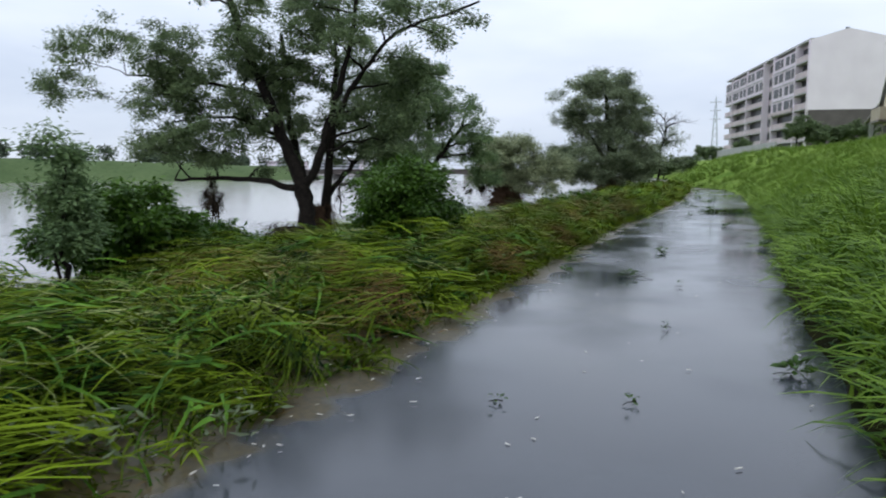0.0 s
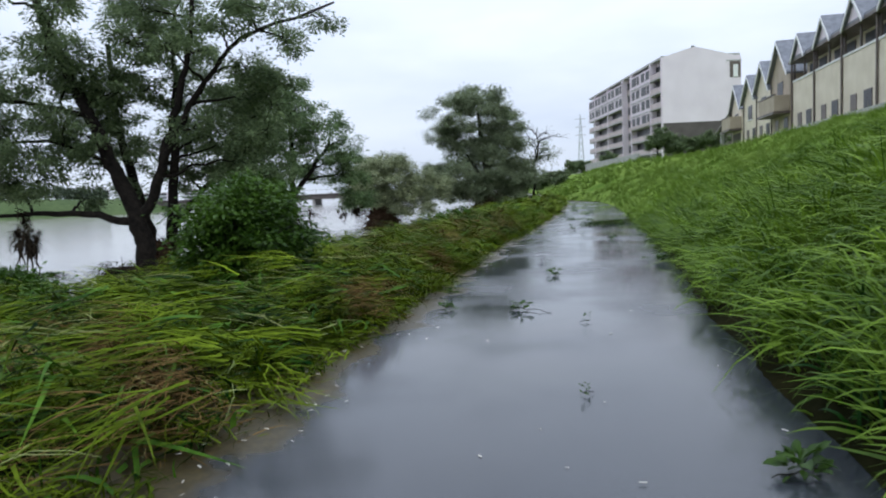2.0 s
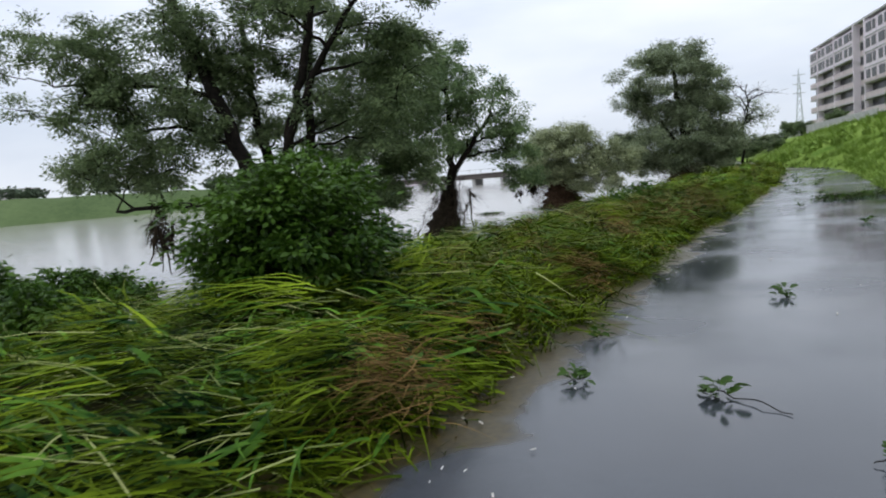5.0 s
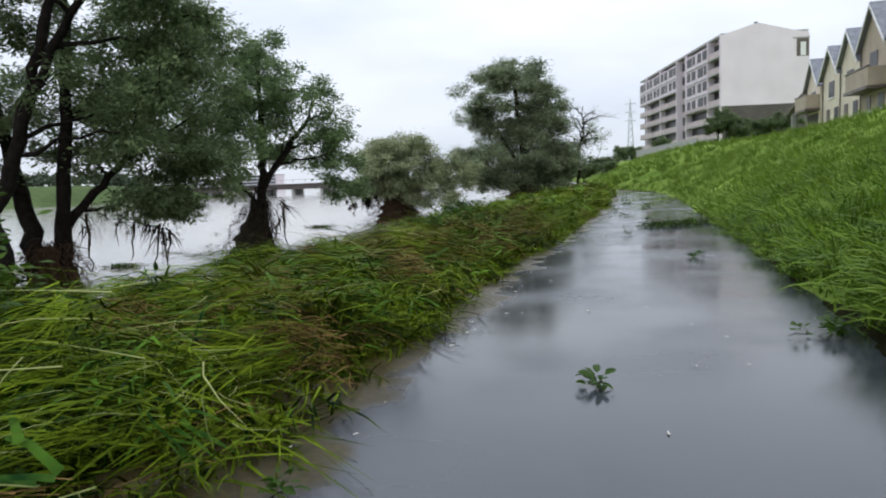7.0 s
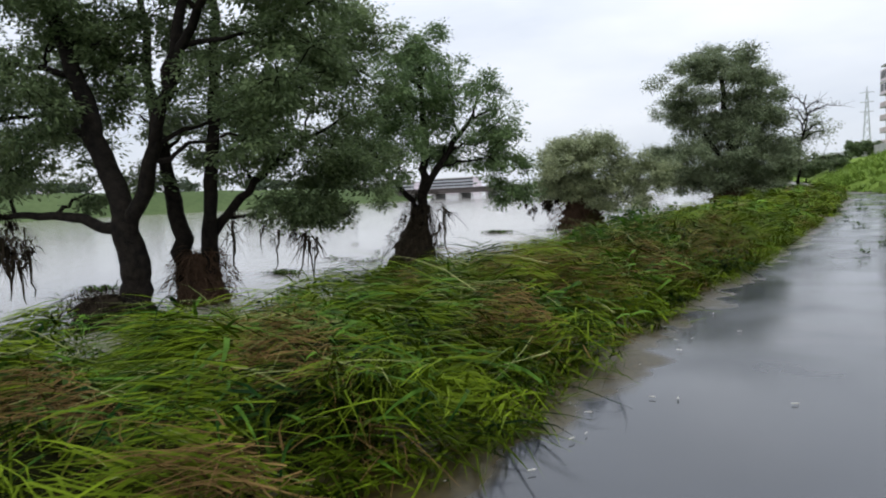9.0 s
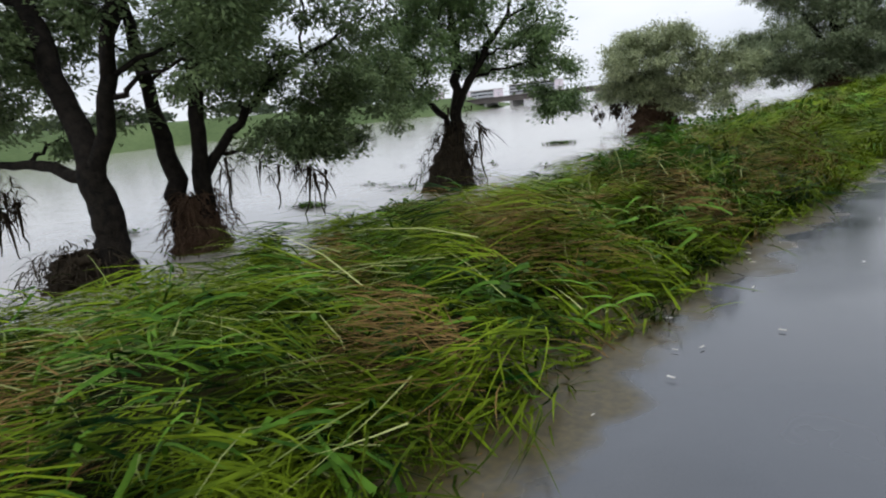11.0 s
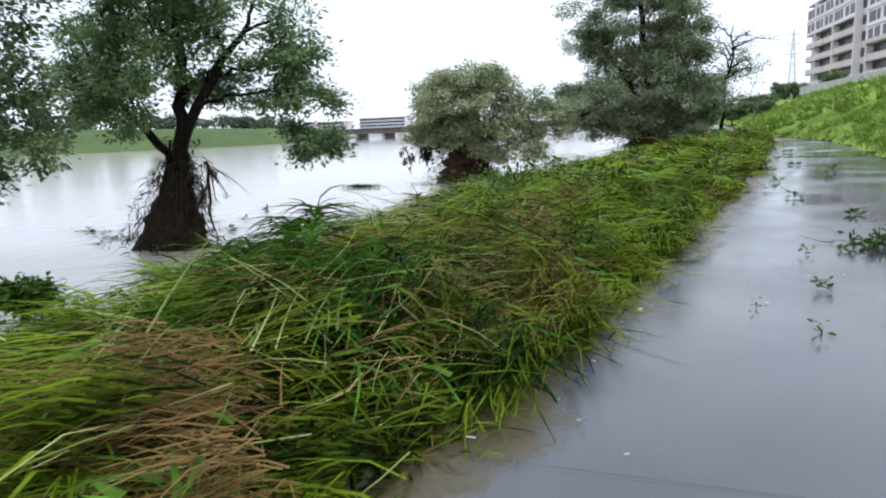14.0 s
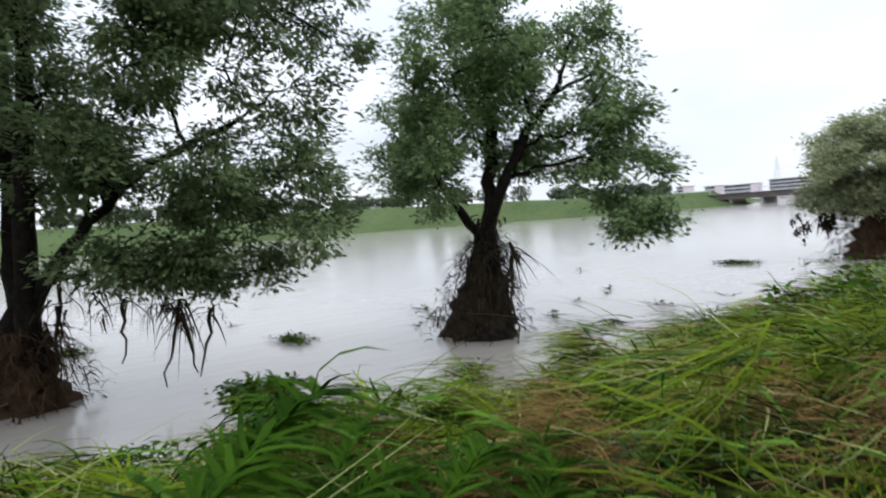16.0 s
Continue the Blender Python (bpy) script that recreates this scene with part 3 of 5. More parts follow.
tree("willow_tree", (-9.9, 46.6, -0.85),
     [([(-9.9, 46.6, -0.85), (-9.7, 46.6, 0.4), (-9.5, 46.6, 1.6), (-9.4, 46.6, 3.2)], 0.34, 0.07),
      ([(-9.8, 46.6, 0.2), (-11.0, 46.6, 1.4), (-11.8, 46.6, 2.4)], 0.12, 0.04),
      ([(-9.7, 46.6, 0.4), (-8.2, 46.6, 1.3), (-7.0, 46.6, 2.1)], 0.12, 0.04)],
     blobs(-9.3, 46.3, 2.3, 2.9, 1.4, 44, 33, (0.5, 0.9)) + blobs(-6.6, 46.5, 1.7, 1.3, 1.0, 14, 34, (0.45, 0.8)) + blobs(-9.0, 45.4, 1.3, 2.2, 0.5, 12, 35, (0.4, 0.7), ry=0.8) + blobs(-7.6, 45.6, 0.7, 1.6, 0.5, 10, 36, (0.4, 0.7), ry=0.8) + blobs(-9.6, 46.3, 3.2, 1.8, 0.6, 10, 37, (0.5, 0.8)) + blobs(-11.4, 46.2, 1.3, 1.1, 0.8, 11, 38, (0.4, 0.7)),
     LEAF_SILVER, 41, 0.14, 0.95, "broad low grey-green willow half under brown flood debris", root=0.2)

tree("willow_tree", (-3.6, 62.0, -0.9),
     [([(-3.6, 62.0, -0.9), (-3.5, 62.0, 1.0), (-3.7, 62.0, 3.4), (-4.1, 62.0, 6.2), (-4.3, 62.0, 9.2)], 0.45, 0.10),
      ([(-3.6, 62.0, 1.6), (-5.2, 62.0, 4.2), (-7.2, 62.0, 6.4)], 0.2, 0.05),
      ([(-3.7, 62.0, 2.6), (-2.6, 62.0, 5.2), (-1.6, 62.0, 7.4)], 0.2, 0.05),
      ([(-3.6, 62.0, 0.4), (-6.2, 62.0, 1.2), (-8.6, 62.0, 2.0)], 0.15, 0.05)],
     blobs(-4.7, 61.8, 7.3, 4.3, 2.3, 54, 43, (0.6, 1.15)) + blobs(-7.8, 61.8, 6.2, 1.4, 1.1, 10, 44, (0.5, 0.9)) + blobs(-4.4, 61.2, 3.0, 4.0, 2.0, 46, 45, (0.6, 1.15)) + blobs(-8.4, 61.6, 2.6, 1.5, 1.4, 14, 46, (0.5, 0.9))
     + blobs(-3.0, 60.6, 1.2, 2.6, 0.8, 14, 47, (0.5, 0.9)) + blobs(-3.8, 61.4, 5.3, 3.2, 1.0, 20, 48, (0.6, 1.0)) + blobs(-4.4, 61.8, 9.2, 2.8, 0.8, 14, 49, (0.6, 0.9)) + blobs(-5.4, 61.0, 1.5, 3.2, 0.9, 18, 50, (0.5, 0.9), ry=1.5) + blobs(-1.5, 61.2, 2.6, 1.8, 1.9, 24, 52, (0.6, 1.0)) + blobs(-2.4, 61.2, 5.0, 2.2, 1.3, 16, 53, (0.6, 1.0)) + blobs(-0.4, 61.5, 2.2, 0.9, 1.3, 9, 54, (0.5, 0.8)),
     LEAF_GREY, 51, 0.17, 0.95, "tall rounded grey-green tree at the bend of the bank", clump=0.55, root=0.2)


def bush(name, x, y, rx, rz, mat, seed, label, leaf=0.15, count=14, top=1.0):
    z = max(float(height(x, y)), WATER_Z)
    tree(name, (x, y, z - 0.1), [([(x, y, z - 0.1), (x, y, z + 0.5 * rz), (x + 0.1, y, z + rz * 1.1)], 0.05, 0.02),
                                 ([(x, y, z), (x - 0.4 * rx, y, z + 0.7 * rz)], 0.035, 0.012)],
         blobs(x, y, z + rz * top, rx * 0.72, rz * 0.62, count, seed, (0.45 * min(1, rx / 0.8), 0.7 * min(1, rx / 0.8))), mat, seed, leaf, 1.3, label, "bush", 0.26)


bush("bush", -4.52, 12.1, 0.98, 0.95, LEAF_BUSH, 61, "dense dark green leafy bush on the flattened bank", 0.095, 34)
bush("bush", -9.0, 9.9, 1.7, 1.1, LEAF_BUSH, 62, "rounded green bush overgrown with vines on the bank", 0.13, 26)
bush("bush", -7.5, 7.2, 0.36, 1.45, LEAF_MID, 63, "slender green sapling with fine leaves above flattened grass", 0.085, 14)
bush("bush", -10.4, 12.4, 1.6, 0.8, LEAF_BUSH, 64, "rounded green bush overgrown with vines on the bank", 0.15, 16)
bush("bush", -11.2, 15.0, 1.5, 0.6, LEAF_BUSH, 65, "low vine-covered green bush at the water's edge", 0.14, 10)
bush("bush", -8.3, 11.6, 1.2, 0.45, LEAF_BUSH, 67, "low vine-covered green bush at the water's edge", 0.13, 12)
bush("bush", -8.0, 24.7, 0.24, 0.36, LEAF_BUSH, 66, "small broad-leaved plant rising out of the floodwater", 0.13, 4)

# bare tree beside the bend
bare = thing("bare_tree", (0.2, 63.5, 0.0), "nearly bare dark tree with sparse leaves at the bank", "tree")
part("trunk", raw_mesh("trunk", *tube_arrays(bend((0, 0, -0.3), (0.6, 0.3, 6.6), 0, 12, 71), np.linspace(0.13, 0.03, 12), 7, 1)), BARK, bare, smooth=True)
brng = np.random.default_rng(72)
bleaf, bout, btwig = [], [], []
for k in range(13):
    z0 = 1.9 + 0.34 * k
    a = np.array((0.6 * z0 / 6.6, 0.3 * z0 / 6.6, z0))
    e = a + np.array((brng.uniform(-1.5, 2.3), brng.uniform(-1, 1), brng.uniform(0.2, 1.2)))
    limb = bend(a, e, 0.2, 7, 80 + k)
    part("limb", raw_mesh("limb", *tube_arrays(limb, np.linspace(0.06, 0.018, 7), 5, k)), BARK, bare, smooth=True)
    for q in limb[2:]:
        for _ in range(3):
            tip = q + brng.normal(0, 1, 3) * (0.45, 0.4, 0.35) + (0.1, 0, 0.15)
            btwig.append(tube_arrays(bend(q, tip, 0.05, 4, int(brng.integers(1 << 30))), np.linspace(0.018, 0.006, 4), 3, 0, 0))
            if k < 7 and brng.uniform() < 0.75:
                off = brng.standard_normal((45, 3)) * (0.24, 0.24, 0.16)
                bleaf.append(tip + off)
                bout.append(off * 3)
tagged(part("twig_spray", raw_mesh("twig_spray", *joined(btwig)), BARK, bare), kind="stuff")
part("crown", leaf_mesh("crown", np.concatenate(bleaf), 0.15, brng, out=np.concatenate(bout)), LEAF_GREY, bare)

# ---- grass ----
rng = np.random.default_rng(5)


def bank_x(u, y):
    return left_edge(y) - 0.04 + u * (shore(y) - left_edge(y)) * 1.0


def slope_x(u, y):
    return right_edge(y) + np.interp(y, [14, 24], [0.22, 0.06]) + 0.1 * wave(y, y * 0.4, 1.7, 2.0) + u * 9.0


def comb(x, y):
    """The way in which the flood has combed the bank's grass."""
    return radians(-116) + 0.75 * wave(x, y, 0.42, 3.0) + 0.55 * wave(x, y, 1.5, 1.0)


def tufts(name, x_of, y0, y1, per, blades, mat, label, length, width, rise, fall, heading, spread=0.1, u=(0.0, 1.0), steps=4, lift=0.0, keep=None, power=1.0, fan=0.33, stray=0.6, mound=0.0, tip=0.32):
    """Blades in tufts that share a way to lie. per: tufts; blades: in each; the rest are (mean, deviation)."""
    y = rng.uniform(y0, y1, per)
    x = x_of(u[0] + (u[1] - u[0]) * rng.uniform(0, 1, per) ** power, y)
    if keep is not None:
        some = keep(x, y)
        x, y = x[some], y[some]
    n = len(x)
    h = heading(x, y) + rng.normal(0, stray, n)
    size = rng.uniform(0.55, 1.35, n)
    tilt = rng.normal(0, tip, n)
    many = lambda v: np.repeat(v, blades)  # noqa: E731
    k = n * blades
    bx, by = many(x) + rng.normal(0, spread, k), many(y) + rng.normal(0, spread, k)
    bz = height(bx, by) - 0.03 + lift * rng.uniform(0, 1, k) + many(mound * np.clip(0.1 + wave(x, y, 2.9, 5.0) + 0.6 * wave(x, y, 6.3, 1.0), -0.15, 1.2))
    me = blade_mesh(name, np.stack([bx, by, bz], -1), np.abs(rng.normal(*length, k)) * many(size), width * rng.uniform(0.55, 1.45, k), many(h) + rng.normal(0, fan, k),
                    rng.normal(*rise, k) + many(tilt), rng.normal(*fall, k), rng, steps)
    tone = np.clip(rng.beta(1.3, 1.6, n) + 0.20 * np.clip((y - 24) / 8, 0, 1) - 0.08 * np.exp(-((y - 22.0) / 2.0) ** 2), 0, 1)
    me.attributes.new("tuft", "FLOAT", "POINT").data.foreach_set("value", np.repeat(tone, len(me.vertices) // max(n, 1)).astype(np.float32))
    return tagged(part(name, me, mat), label, "grass", kind="stuff")


FLAT = "long green grass combed flat by the flood"
straw = lambda x, y: wave(x, y, 0.9, 7.0) + 0.6 * wave(x, y, 2.7, 2.0) + 0.55 * np.exp(-((y - 22.6) / 2.6) ** 2) > 0.56  # noqa: E731
for y0, y1, per, blades, w in ((-3, 12, 950, 12, 0.0145), (12, 31, 1250, 12, 0.0125), (31, 64, 1150, 10, 0.027)):
    # Undergrowth in the dark frond colour, standing in for shade between tufts.
    tufts("gap_shade_blades", bank_x, y0, y1, int(per * 0.6), blades, FROND, "undergrowth blades coloured dark as gap shade below the flattened grass", (0.30, 0.1), w, (0.6, 0.4), (-0.3, 0.35), comb, u=(0.02, 1.0), lift=0.03, fan=0.9)
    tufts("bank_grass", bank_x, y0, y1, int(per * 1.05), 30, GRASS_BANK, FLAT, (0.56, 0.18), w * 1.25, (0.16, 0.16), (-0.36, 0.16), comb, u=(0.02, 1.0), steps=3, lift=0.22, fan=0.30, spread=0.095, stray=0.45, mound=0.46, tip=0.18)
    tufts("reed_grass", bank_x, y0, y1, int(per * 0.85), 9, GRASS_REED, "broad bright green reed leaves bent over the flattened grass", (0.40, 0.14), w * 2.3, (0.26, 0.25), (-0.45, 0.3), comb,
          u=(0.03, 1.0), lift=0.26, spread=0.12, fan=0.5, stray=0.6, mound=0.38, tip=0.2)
    tufts("grass_stalks", bank_x, y0, y1, int(per * 0.7), 6, GRASS_STALK, "long pale stalks lying across the flattened grass", (0.62, 0.25), w * 0.66, (0.20, 0.16), (-0.16, 0.16), comb,
          u=(0.06, 0.97), lift=0.34, spread=0.2, steps=3, fan=0.55, mound=0.36, tip=0.15)
    tufts("dead_grass", bank_x, y0, y1, per, 18, GRASS_DRY, "brown dead grass matted into the bank", (0.42, 0.15), w * 0.6, (0.22, 0.16), (-0.3, 0.25), comb,
          u=(0.03, 0.9), lift=0.32, keep=straw if y1 < 32 else lambda x, y: wave(x, y, 0.9, 7.0) > 0.2, power=1.4, fan=0.3, stray=0.4, mound=0.40, tip=0.15)


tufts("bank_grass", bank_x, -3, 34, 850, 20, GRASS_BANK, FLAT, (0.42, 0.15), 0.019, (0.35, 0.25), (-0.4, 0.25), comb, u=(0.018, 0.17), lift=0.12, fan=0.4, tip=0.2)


def edge_x(u, y):
    return left_edge(y) + 0.12 * wave(y, y * 0.3, 1.3, 3.0) - 0.16 - u * 0.7


tufts("edge_grass", edge_x, -3, 34, 1500, 13, GRASS_BANK, "short green grass spilling over the muddy edge", (0.2, 0.08), 0.011, (0.75, 0.35), (-0.3, 0.3), lambda x, y: comb(x, y) + 1.0,
      spread=0.07, fan=1.0, keep=lambda x, y: wave(x, y, 1.4, 6.0) + 0.9 * wave(x, y, 4.0, 1.0) > -0.35 - 1.2 * (left_edge(y) - x))
tufts("dead_grass", edge_x, -3, 34, 500, 14, GRASS_DRY, "brown dead grass washed against the path edge", (0.26, 0.1), 0.010, (0.3, 0.25), (-0.2, 0.25), lambda x, y: comb(x, y) + 0.6,
      spread=0.09, fan=0.8, keep=lambda x, y: wave(x, y, 1.1, 2.5) > 0.0)

# leafy weeds among the bank's grass
for y0, y1, n, size in ((-3, 31, 900, 0.075), (31, 66, 300, 0.13)):
    y = rng.uniform(y0, y1, n)
    x = bank_x(rng.uniform(0.08, 1.0, n), y)
    some = wave(x, y, 0.6, 9.0) > 0.05
    c = np.repeat(np.stack([x, y, height(x, y) + 0.16], -1)[some], 22, 0)
    c = c + rng.normal(0, 1, c.shape) * (0.16, 0.16, 0.07)
    tagged(part("weeds", leaf_mesh("weeds", c, size, rng, 0.1, 0.6), LEAF_BUSH), "low broad-leaved green weeds among the bank grass", "weeds", kind="stuff")

SLOPE = "lush wind-blown green grass on the levee slope"
lean = lambda x, y: radians(195) + 0.5 * wave(x, y, 0.7, 4.0)  # noqa: E731
SHORT = "shorter yellow-green grass high on the levee slope"
tufts("levee_grass", slope_x, -3, 20, 3000, 16, GRASS_SLOPE, SLOPE, (0.50, 0.17), 0.034, (1.15, 0.25), (-0.55, 0.5), lean, u=(0.0, 0.5), steps=4, power=1.3, fan=0.6, spread=0.09, stray=0.65, keep=lambda x, y: y < 10 + 10 * rng.uniform(0, 1, len(y)))
tufts("levee_grass", slope_x, -3, 14, 2400, 20, GRASS_MOWN, SHORT, (0.18, 0.06), 0.017, (1.25, 0.2), (-0.1, 0.4), lean, u=(0.15, 1.0), fan=0.6, steps=2)
tufts("levee_grass", slope_x, 14, 34, 2900, 20, GRASS_MOWN, SHORT, (0.22, 0.07), 0.024, (1.25, 0.25), (-0.1, 0.4), lean, u=(0.02, 1.0), steps=2)
tufts("levee_grass", slope_x, 14, 34, 800, 16, GRASS_SLOPE, SLOPE, (0.38, 0.14), 0.026, (1.2, 0.25), (-0.4, 0.4), lean, u=(0.0, 0.3), power=2.0, fan=0.7, steps=3, stray=0.7)
tufts("levee_grass", slope_x, 34, 62, 1700, 16, GRASS_MOWN, SLOPE, (0.30, 0.10), 0.045, (1.25, 0.2), (0.0, 0.4), lean, u=(0.0, 1.0), steps=2)
tufts("levee_grass", slope_x, 62, 110, 1100, 12, GRASS_MOWN, SLOPE, (0.45, 0.14), 0.09, (1.2, 0.2), (0.1, 0.4), lean, u=(0.0, 1.1), steps=2)

# arching reed clumps at the water's edge, and a leaning frond plant
for x, y, n, size in ((-6.4, 24.0, 40, 1.15), (-5.8, 23.4, 36, 1.1), (-6.0, 25.2, 40, 1.15), (-7.2, 21.4, 30, 1.0), (-5.4, 27.2, 30, 1.0), (-4.6, 24.0, 30, 0.9), (-3.8, 25.8, 30, 0.9), (-4.9, 26.1, 34, 1.05), (-6.9, 22.8, 34, 1.1), (-9.2, 19.4, 40, 1.2)):
    z = float(height(x, y)) + 0.18
    me = blade_mesh("reed_clump", np.column_stack([rng.normal(0, 0.16, (n, 2)), np.zeros(n)]), rng.uniform(0.55, 1.15, n) * size, rng.uniform(0.022, 0.040, n), radians(22) + rng.normal(0, 0.5, n),
                    rng.normal(0.75, 0.2, n), rng.normal(-0.75, 0.25, n), rng, 6)
    ob = part("reed_clump", me, REED_CLUMP)
    ob.location = (x, y, z)
    tagged(ob, "clump of broad arching green reeds bent by the wind", "reeds", "reed clumps on the bank", "stuff")
for k, (x, y, h, lean_x, lean_y) in enumerate(((-1.7, 21.8, 1.15, -0.5, 1.0), (-1.95, 21.9, 1.0, -0.45, 0.9), (-2.0, 22.3, 0.8, -0.3, 0.8), (-2.3, 22.0, 1.0, -0.5, 0.8), (-2.8, 22.6, 0.8, -0.5, 0.5), (-1.75, 22.5, 0.9, -0.3, 0.9), (-1.4, 21.9, 0.8, -0.5, 0.7), (-2.3, 22.7, 0.8, -0.6, 0.6), (-1.5, 22.9, 0.8, -0.5, 0.8), (-2.6, 21.7, 0.7, -0.6, 0.6), (-1.9, 23.4, 0.8, -0.6, 0.7), (-1.3, 22.4, 0.6, -0.4, 0.7))):
    z, h = float(height(x, y)) + 0.10, h * 1.08
    ob = thing("frond_plant", (x, y, z), "tall dark green plant with rows of narrow leaves leaning over", "plant", "leaning frond plants")
    stalk = np.array([(lean_x * t * 1.0, lean_y * t, h * 0.62 * t * (1.25 - 0.5 * t)) for t in np.linspace(0, 1, 8)])
    part("stalk", raw_mesh("stalk", *tube_arrays(stalk, np.linspace(0.012, 0.004, 8), 5)), FROND, ob)
    t = np.repeat(np.linspace(0.05, 1, 64), 2)
    p = np.stack([np.interp(t, np.linspace(0, 1, 8), stalk[:, c]) for c in range(3)], -1)
    turn = math.atan2(lean_y, lean_x) + np.tile((1.15, -1.15), 64) + rng.normal(0, 0.3, 128)
    tagged(part("leaflet_spray", blade_mesh("leaflet_spray", p, rng.uniform(0.18, 0.40, 128), rng.uniform(0.018, 0.034, 128), turn, rng.normal(0.35, 0.35, 128), rng.normal(-0.7, 0.25, 128), rng, 4), FROND, ob), kind="stuff")
for x, y, size, n, mat, label in ((-3.4, 31.5, 0.14, 620, LEAF_BUSH, "mound of broad green vine leaves on the bank"), (-4.2, 36.0, 0.15, 800, LEAF_BUSH, "mound of broad green vine leaves on the bank"), (-4.6, 39.4, 0.16, 260, LEAF_GREY, "pale silvery weeds standing out on the bank"),
                                  (-2.4, 24.55, 0.11, 60, LEAF_GREY, "small pale silvery weed among flattened grass"), (-2.8, 2.75, 0.12, 40, LEAF_GREY, "small pale silvery weed beside the muddy edge"), (-2.3, 3.4, 0.10, 26, LEAF_GREY, "small pale silvery weed beside the muddy edge")):
    r = 0.62 if n > 400 else 0.5 if n > 200 else 0.13
    c = rng.normal(0, 1, (n, 3)) * (r, r, r * 0.4) + (0, 0, 0.30 if n > 200 else 0.16)
    ob = part("weed_mound", leaf_mesh("weed_mound", c, size, rng, 0.0, 0.5 if n > 200 else 0.24), mat)
    ob.location = (x, y, float(height(x, y)))
    tagged(ob, label, "weeds", kind="stuff")

# long bent canes leaning together over the straw
n = 22
c = np.column_stack([rng.uniform(-2.7, -1.0, n), rng.uniform(20.3, 22.4, n)])
c[:, 0] = np.minimum(c[:, 0], left_edge(c[:, 1]) - 0.45)
me = blade_mesh("bent_canes", np.column_stack([c, height(c[:, 0], c[:, 1]) + 0.42]), rng.uniform(0.8, 1.6, n), rng.uniform(0.007, 0.012, n), radians(114) + rng.normal(0, 0.16, n), rng.normal(0.16, 0.08, n), rng.normal(-0.04, 0.1, n), rng, 5)
tagged(part("bent_canes", me, GRASS_STALK), "long pale green canes leaning together over brown straw", "canes", kind="stuff")


# ---- flood debris ----
def skirt(x, y, r0, r1, z0, z1, count, seed, label, length=0.7, mat=DEBRIS, lean=0.0):
    """A ragged skirt of stalks and roots wrapped round a trunk, wider below; lean shifts its foot along x."""
    g = np.random.default_rng(seed)
    ob = thing("flood_debris", (x, y, z0), label, "debris")
    count *= 2
    t = g.uniform(0, 1, count) ** 0.8
    a = g.uniform(0, 2 * np.pi, count)
    r = (r0 + (r1 - r0) * t) * g.uniform(0.75, 1.2, count) * (1 + 0.16 * np.sin(3 * a + seed))
    base = np.stack([np.cos(a) * r + lean * (1 - t), np.sin(a) * r, (z1 - z0) * t + 0.15], -1)
    me = blade_mesh("strand_tangle", base, g.uniform(0.3, 1.3, count) * length, g.uniform(0.01, 0.04, count), a + g.normal(0, 0.9, count), g.normal(-0.4, 0.6, count), g.normal(-1.3, 0.3, count), g, 4)
    tagged(part("strand_tangle", me, mat, ob), kind="stuff")
    n = 14
    prof = np.linspace(0, 1, n)
    pts = np.stack([lean * (1 - prof), 0 * prof, (z1 - z0) * prof], -1)
    part("mat", raw_mesh("mat", *tube_arrays(pts, (r0 + (r1 - r0) * prof ** 0.85) * 0.78, 22, seed, 0.16)), mat, ob)
    return ob


def hanging(points, seed, label, length=1.0, count=120, wide=1.0):
    """Stalks draped over a low branch."""
    g = np.random.default_rng(seed)
    p = np.asarray(points, float)
    knots = max(4, count // 12)
    k = g.uniform(0, len(p) - 1, knots)
    knot = np.stack([np.interp(k, np.arange(len(p)), p[:, c]) for c in range(3)], -1) + g.normal(0, 0.2, (knots, 3))
    drop = g.uniform(0.15, 1.0, knots) ** 1.8 * length * 1.3
    pick = g.integers(0, knots, count)
    base = knot[pick] + g.normal(0, 0.06, (count, 3))
    o = p.mean(0)
    ob = thing("hanging_debris", tuple(o), label, "debris")
    me = blade_mesh("strand_tangle", base - o, drop[pick] * g.uniform(0.35, 1.0, count) + 0.1, g.uniform(0.008, 0.035, count) * wide, g.uniform(0, 6.28, count), g.normal(-0.3, 0.6, count), g.normal(-1.4, 0.25, count), g, 5)
    tagged(part("strand_tangle", me, DEBRIS, ob), kind="stuff")
    for m in np.argsort(-drop)[:6]:
        foot = knot[m] - o + (g.normal(0, 0.14), g.normal(0, 0.14), -drop[m] * 1.15)
        part("dangling_root", raw_mesh("dangling_root", *tube_arrays(bend(knot[m] - o, foot, 0.0, 7, seed * 50 + int(m)), np.linspace(0.026, 0.008, 7) * min(wide, 1.5), 5, seed)), DEBRIS, ob)


skirt(-10.12, 30.0, 1.0, 0.24, -0.95, 0.95, 600, 3, "dark flood debris wrapped round the flared willow base", 0.35, lean=-0.34)
skirt(-11.6, 22.55, 0.75, 0.36, -1.0, 0.3, 380, 4, "brown roots and stalks matted round the twin trunks", 0.5, DEBRIS_RED)
skirt(-9.7, 46.4, 1.6, 0.75, -1.0, 0.75, 620, 5, "reddish brown flood debris heaped round a low willow", 0.6, DEBRIS_RED)
skirt(-3.6, 61.3, 1.9, 1.2, -0.9, 1.0, 420, 6, "brown debris heaped at the foot of the tall tree", 1.0, DEBRIS_RED)
skirt(-11.4, 20.0, 0.95, 0.5, -0.95, -0.25, 240, 8, "dark mound of driftwood against a willow trunk", 0.5)
hanging([(-14.35, 20.1, 1.15), (-14.4, 20.1, 0.9), (-14.3, 20.1, 0.4)], 9, "brown stalks hanging from a low willow branch", 0.75, 420, 1.8)
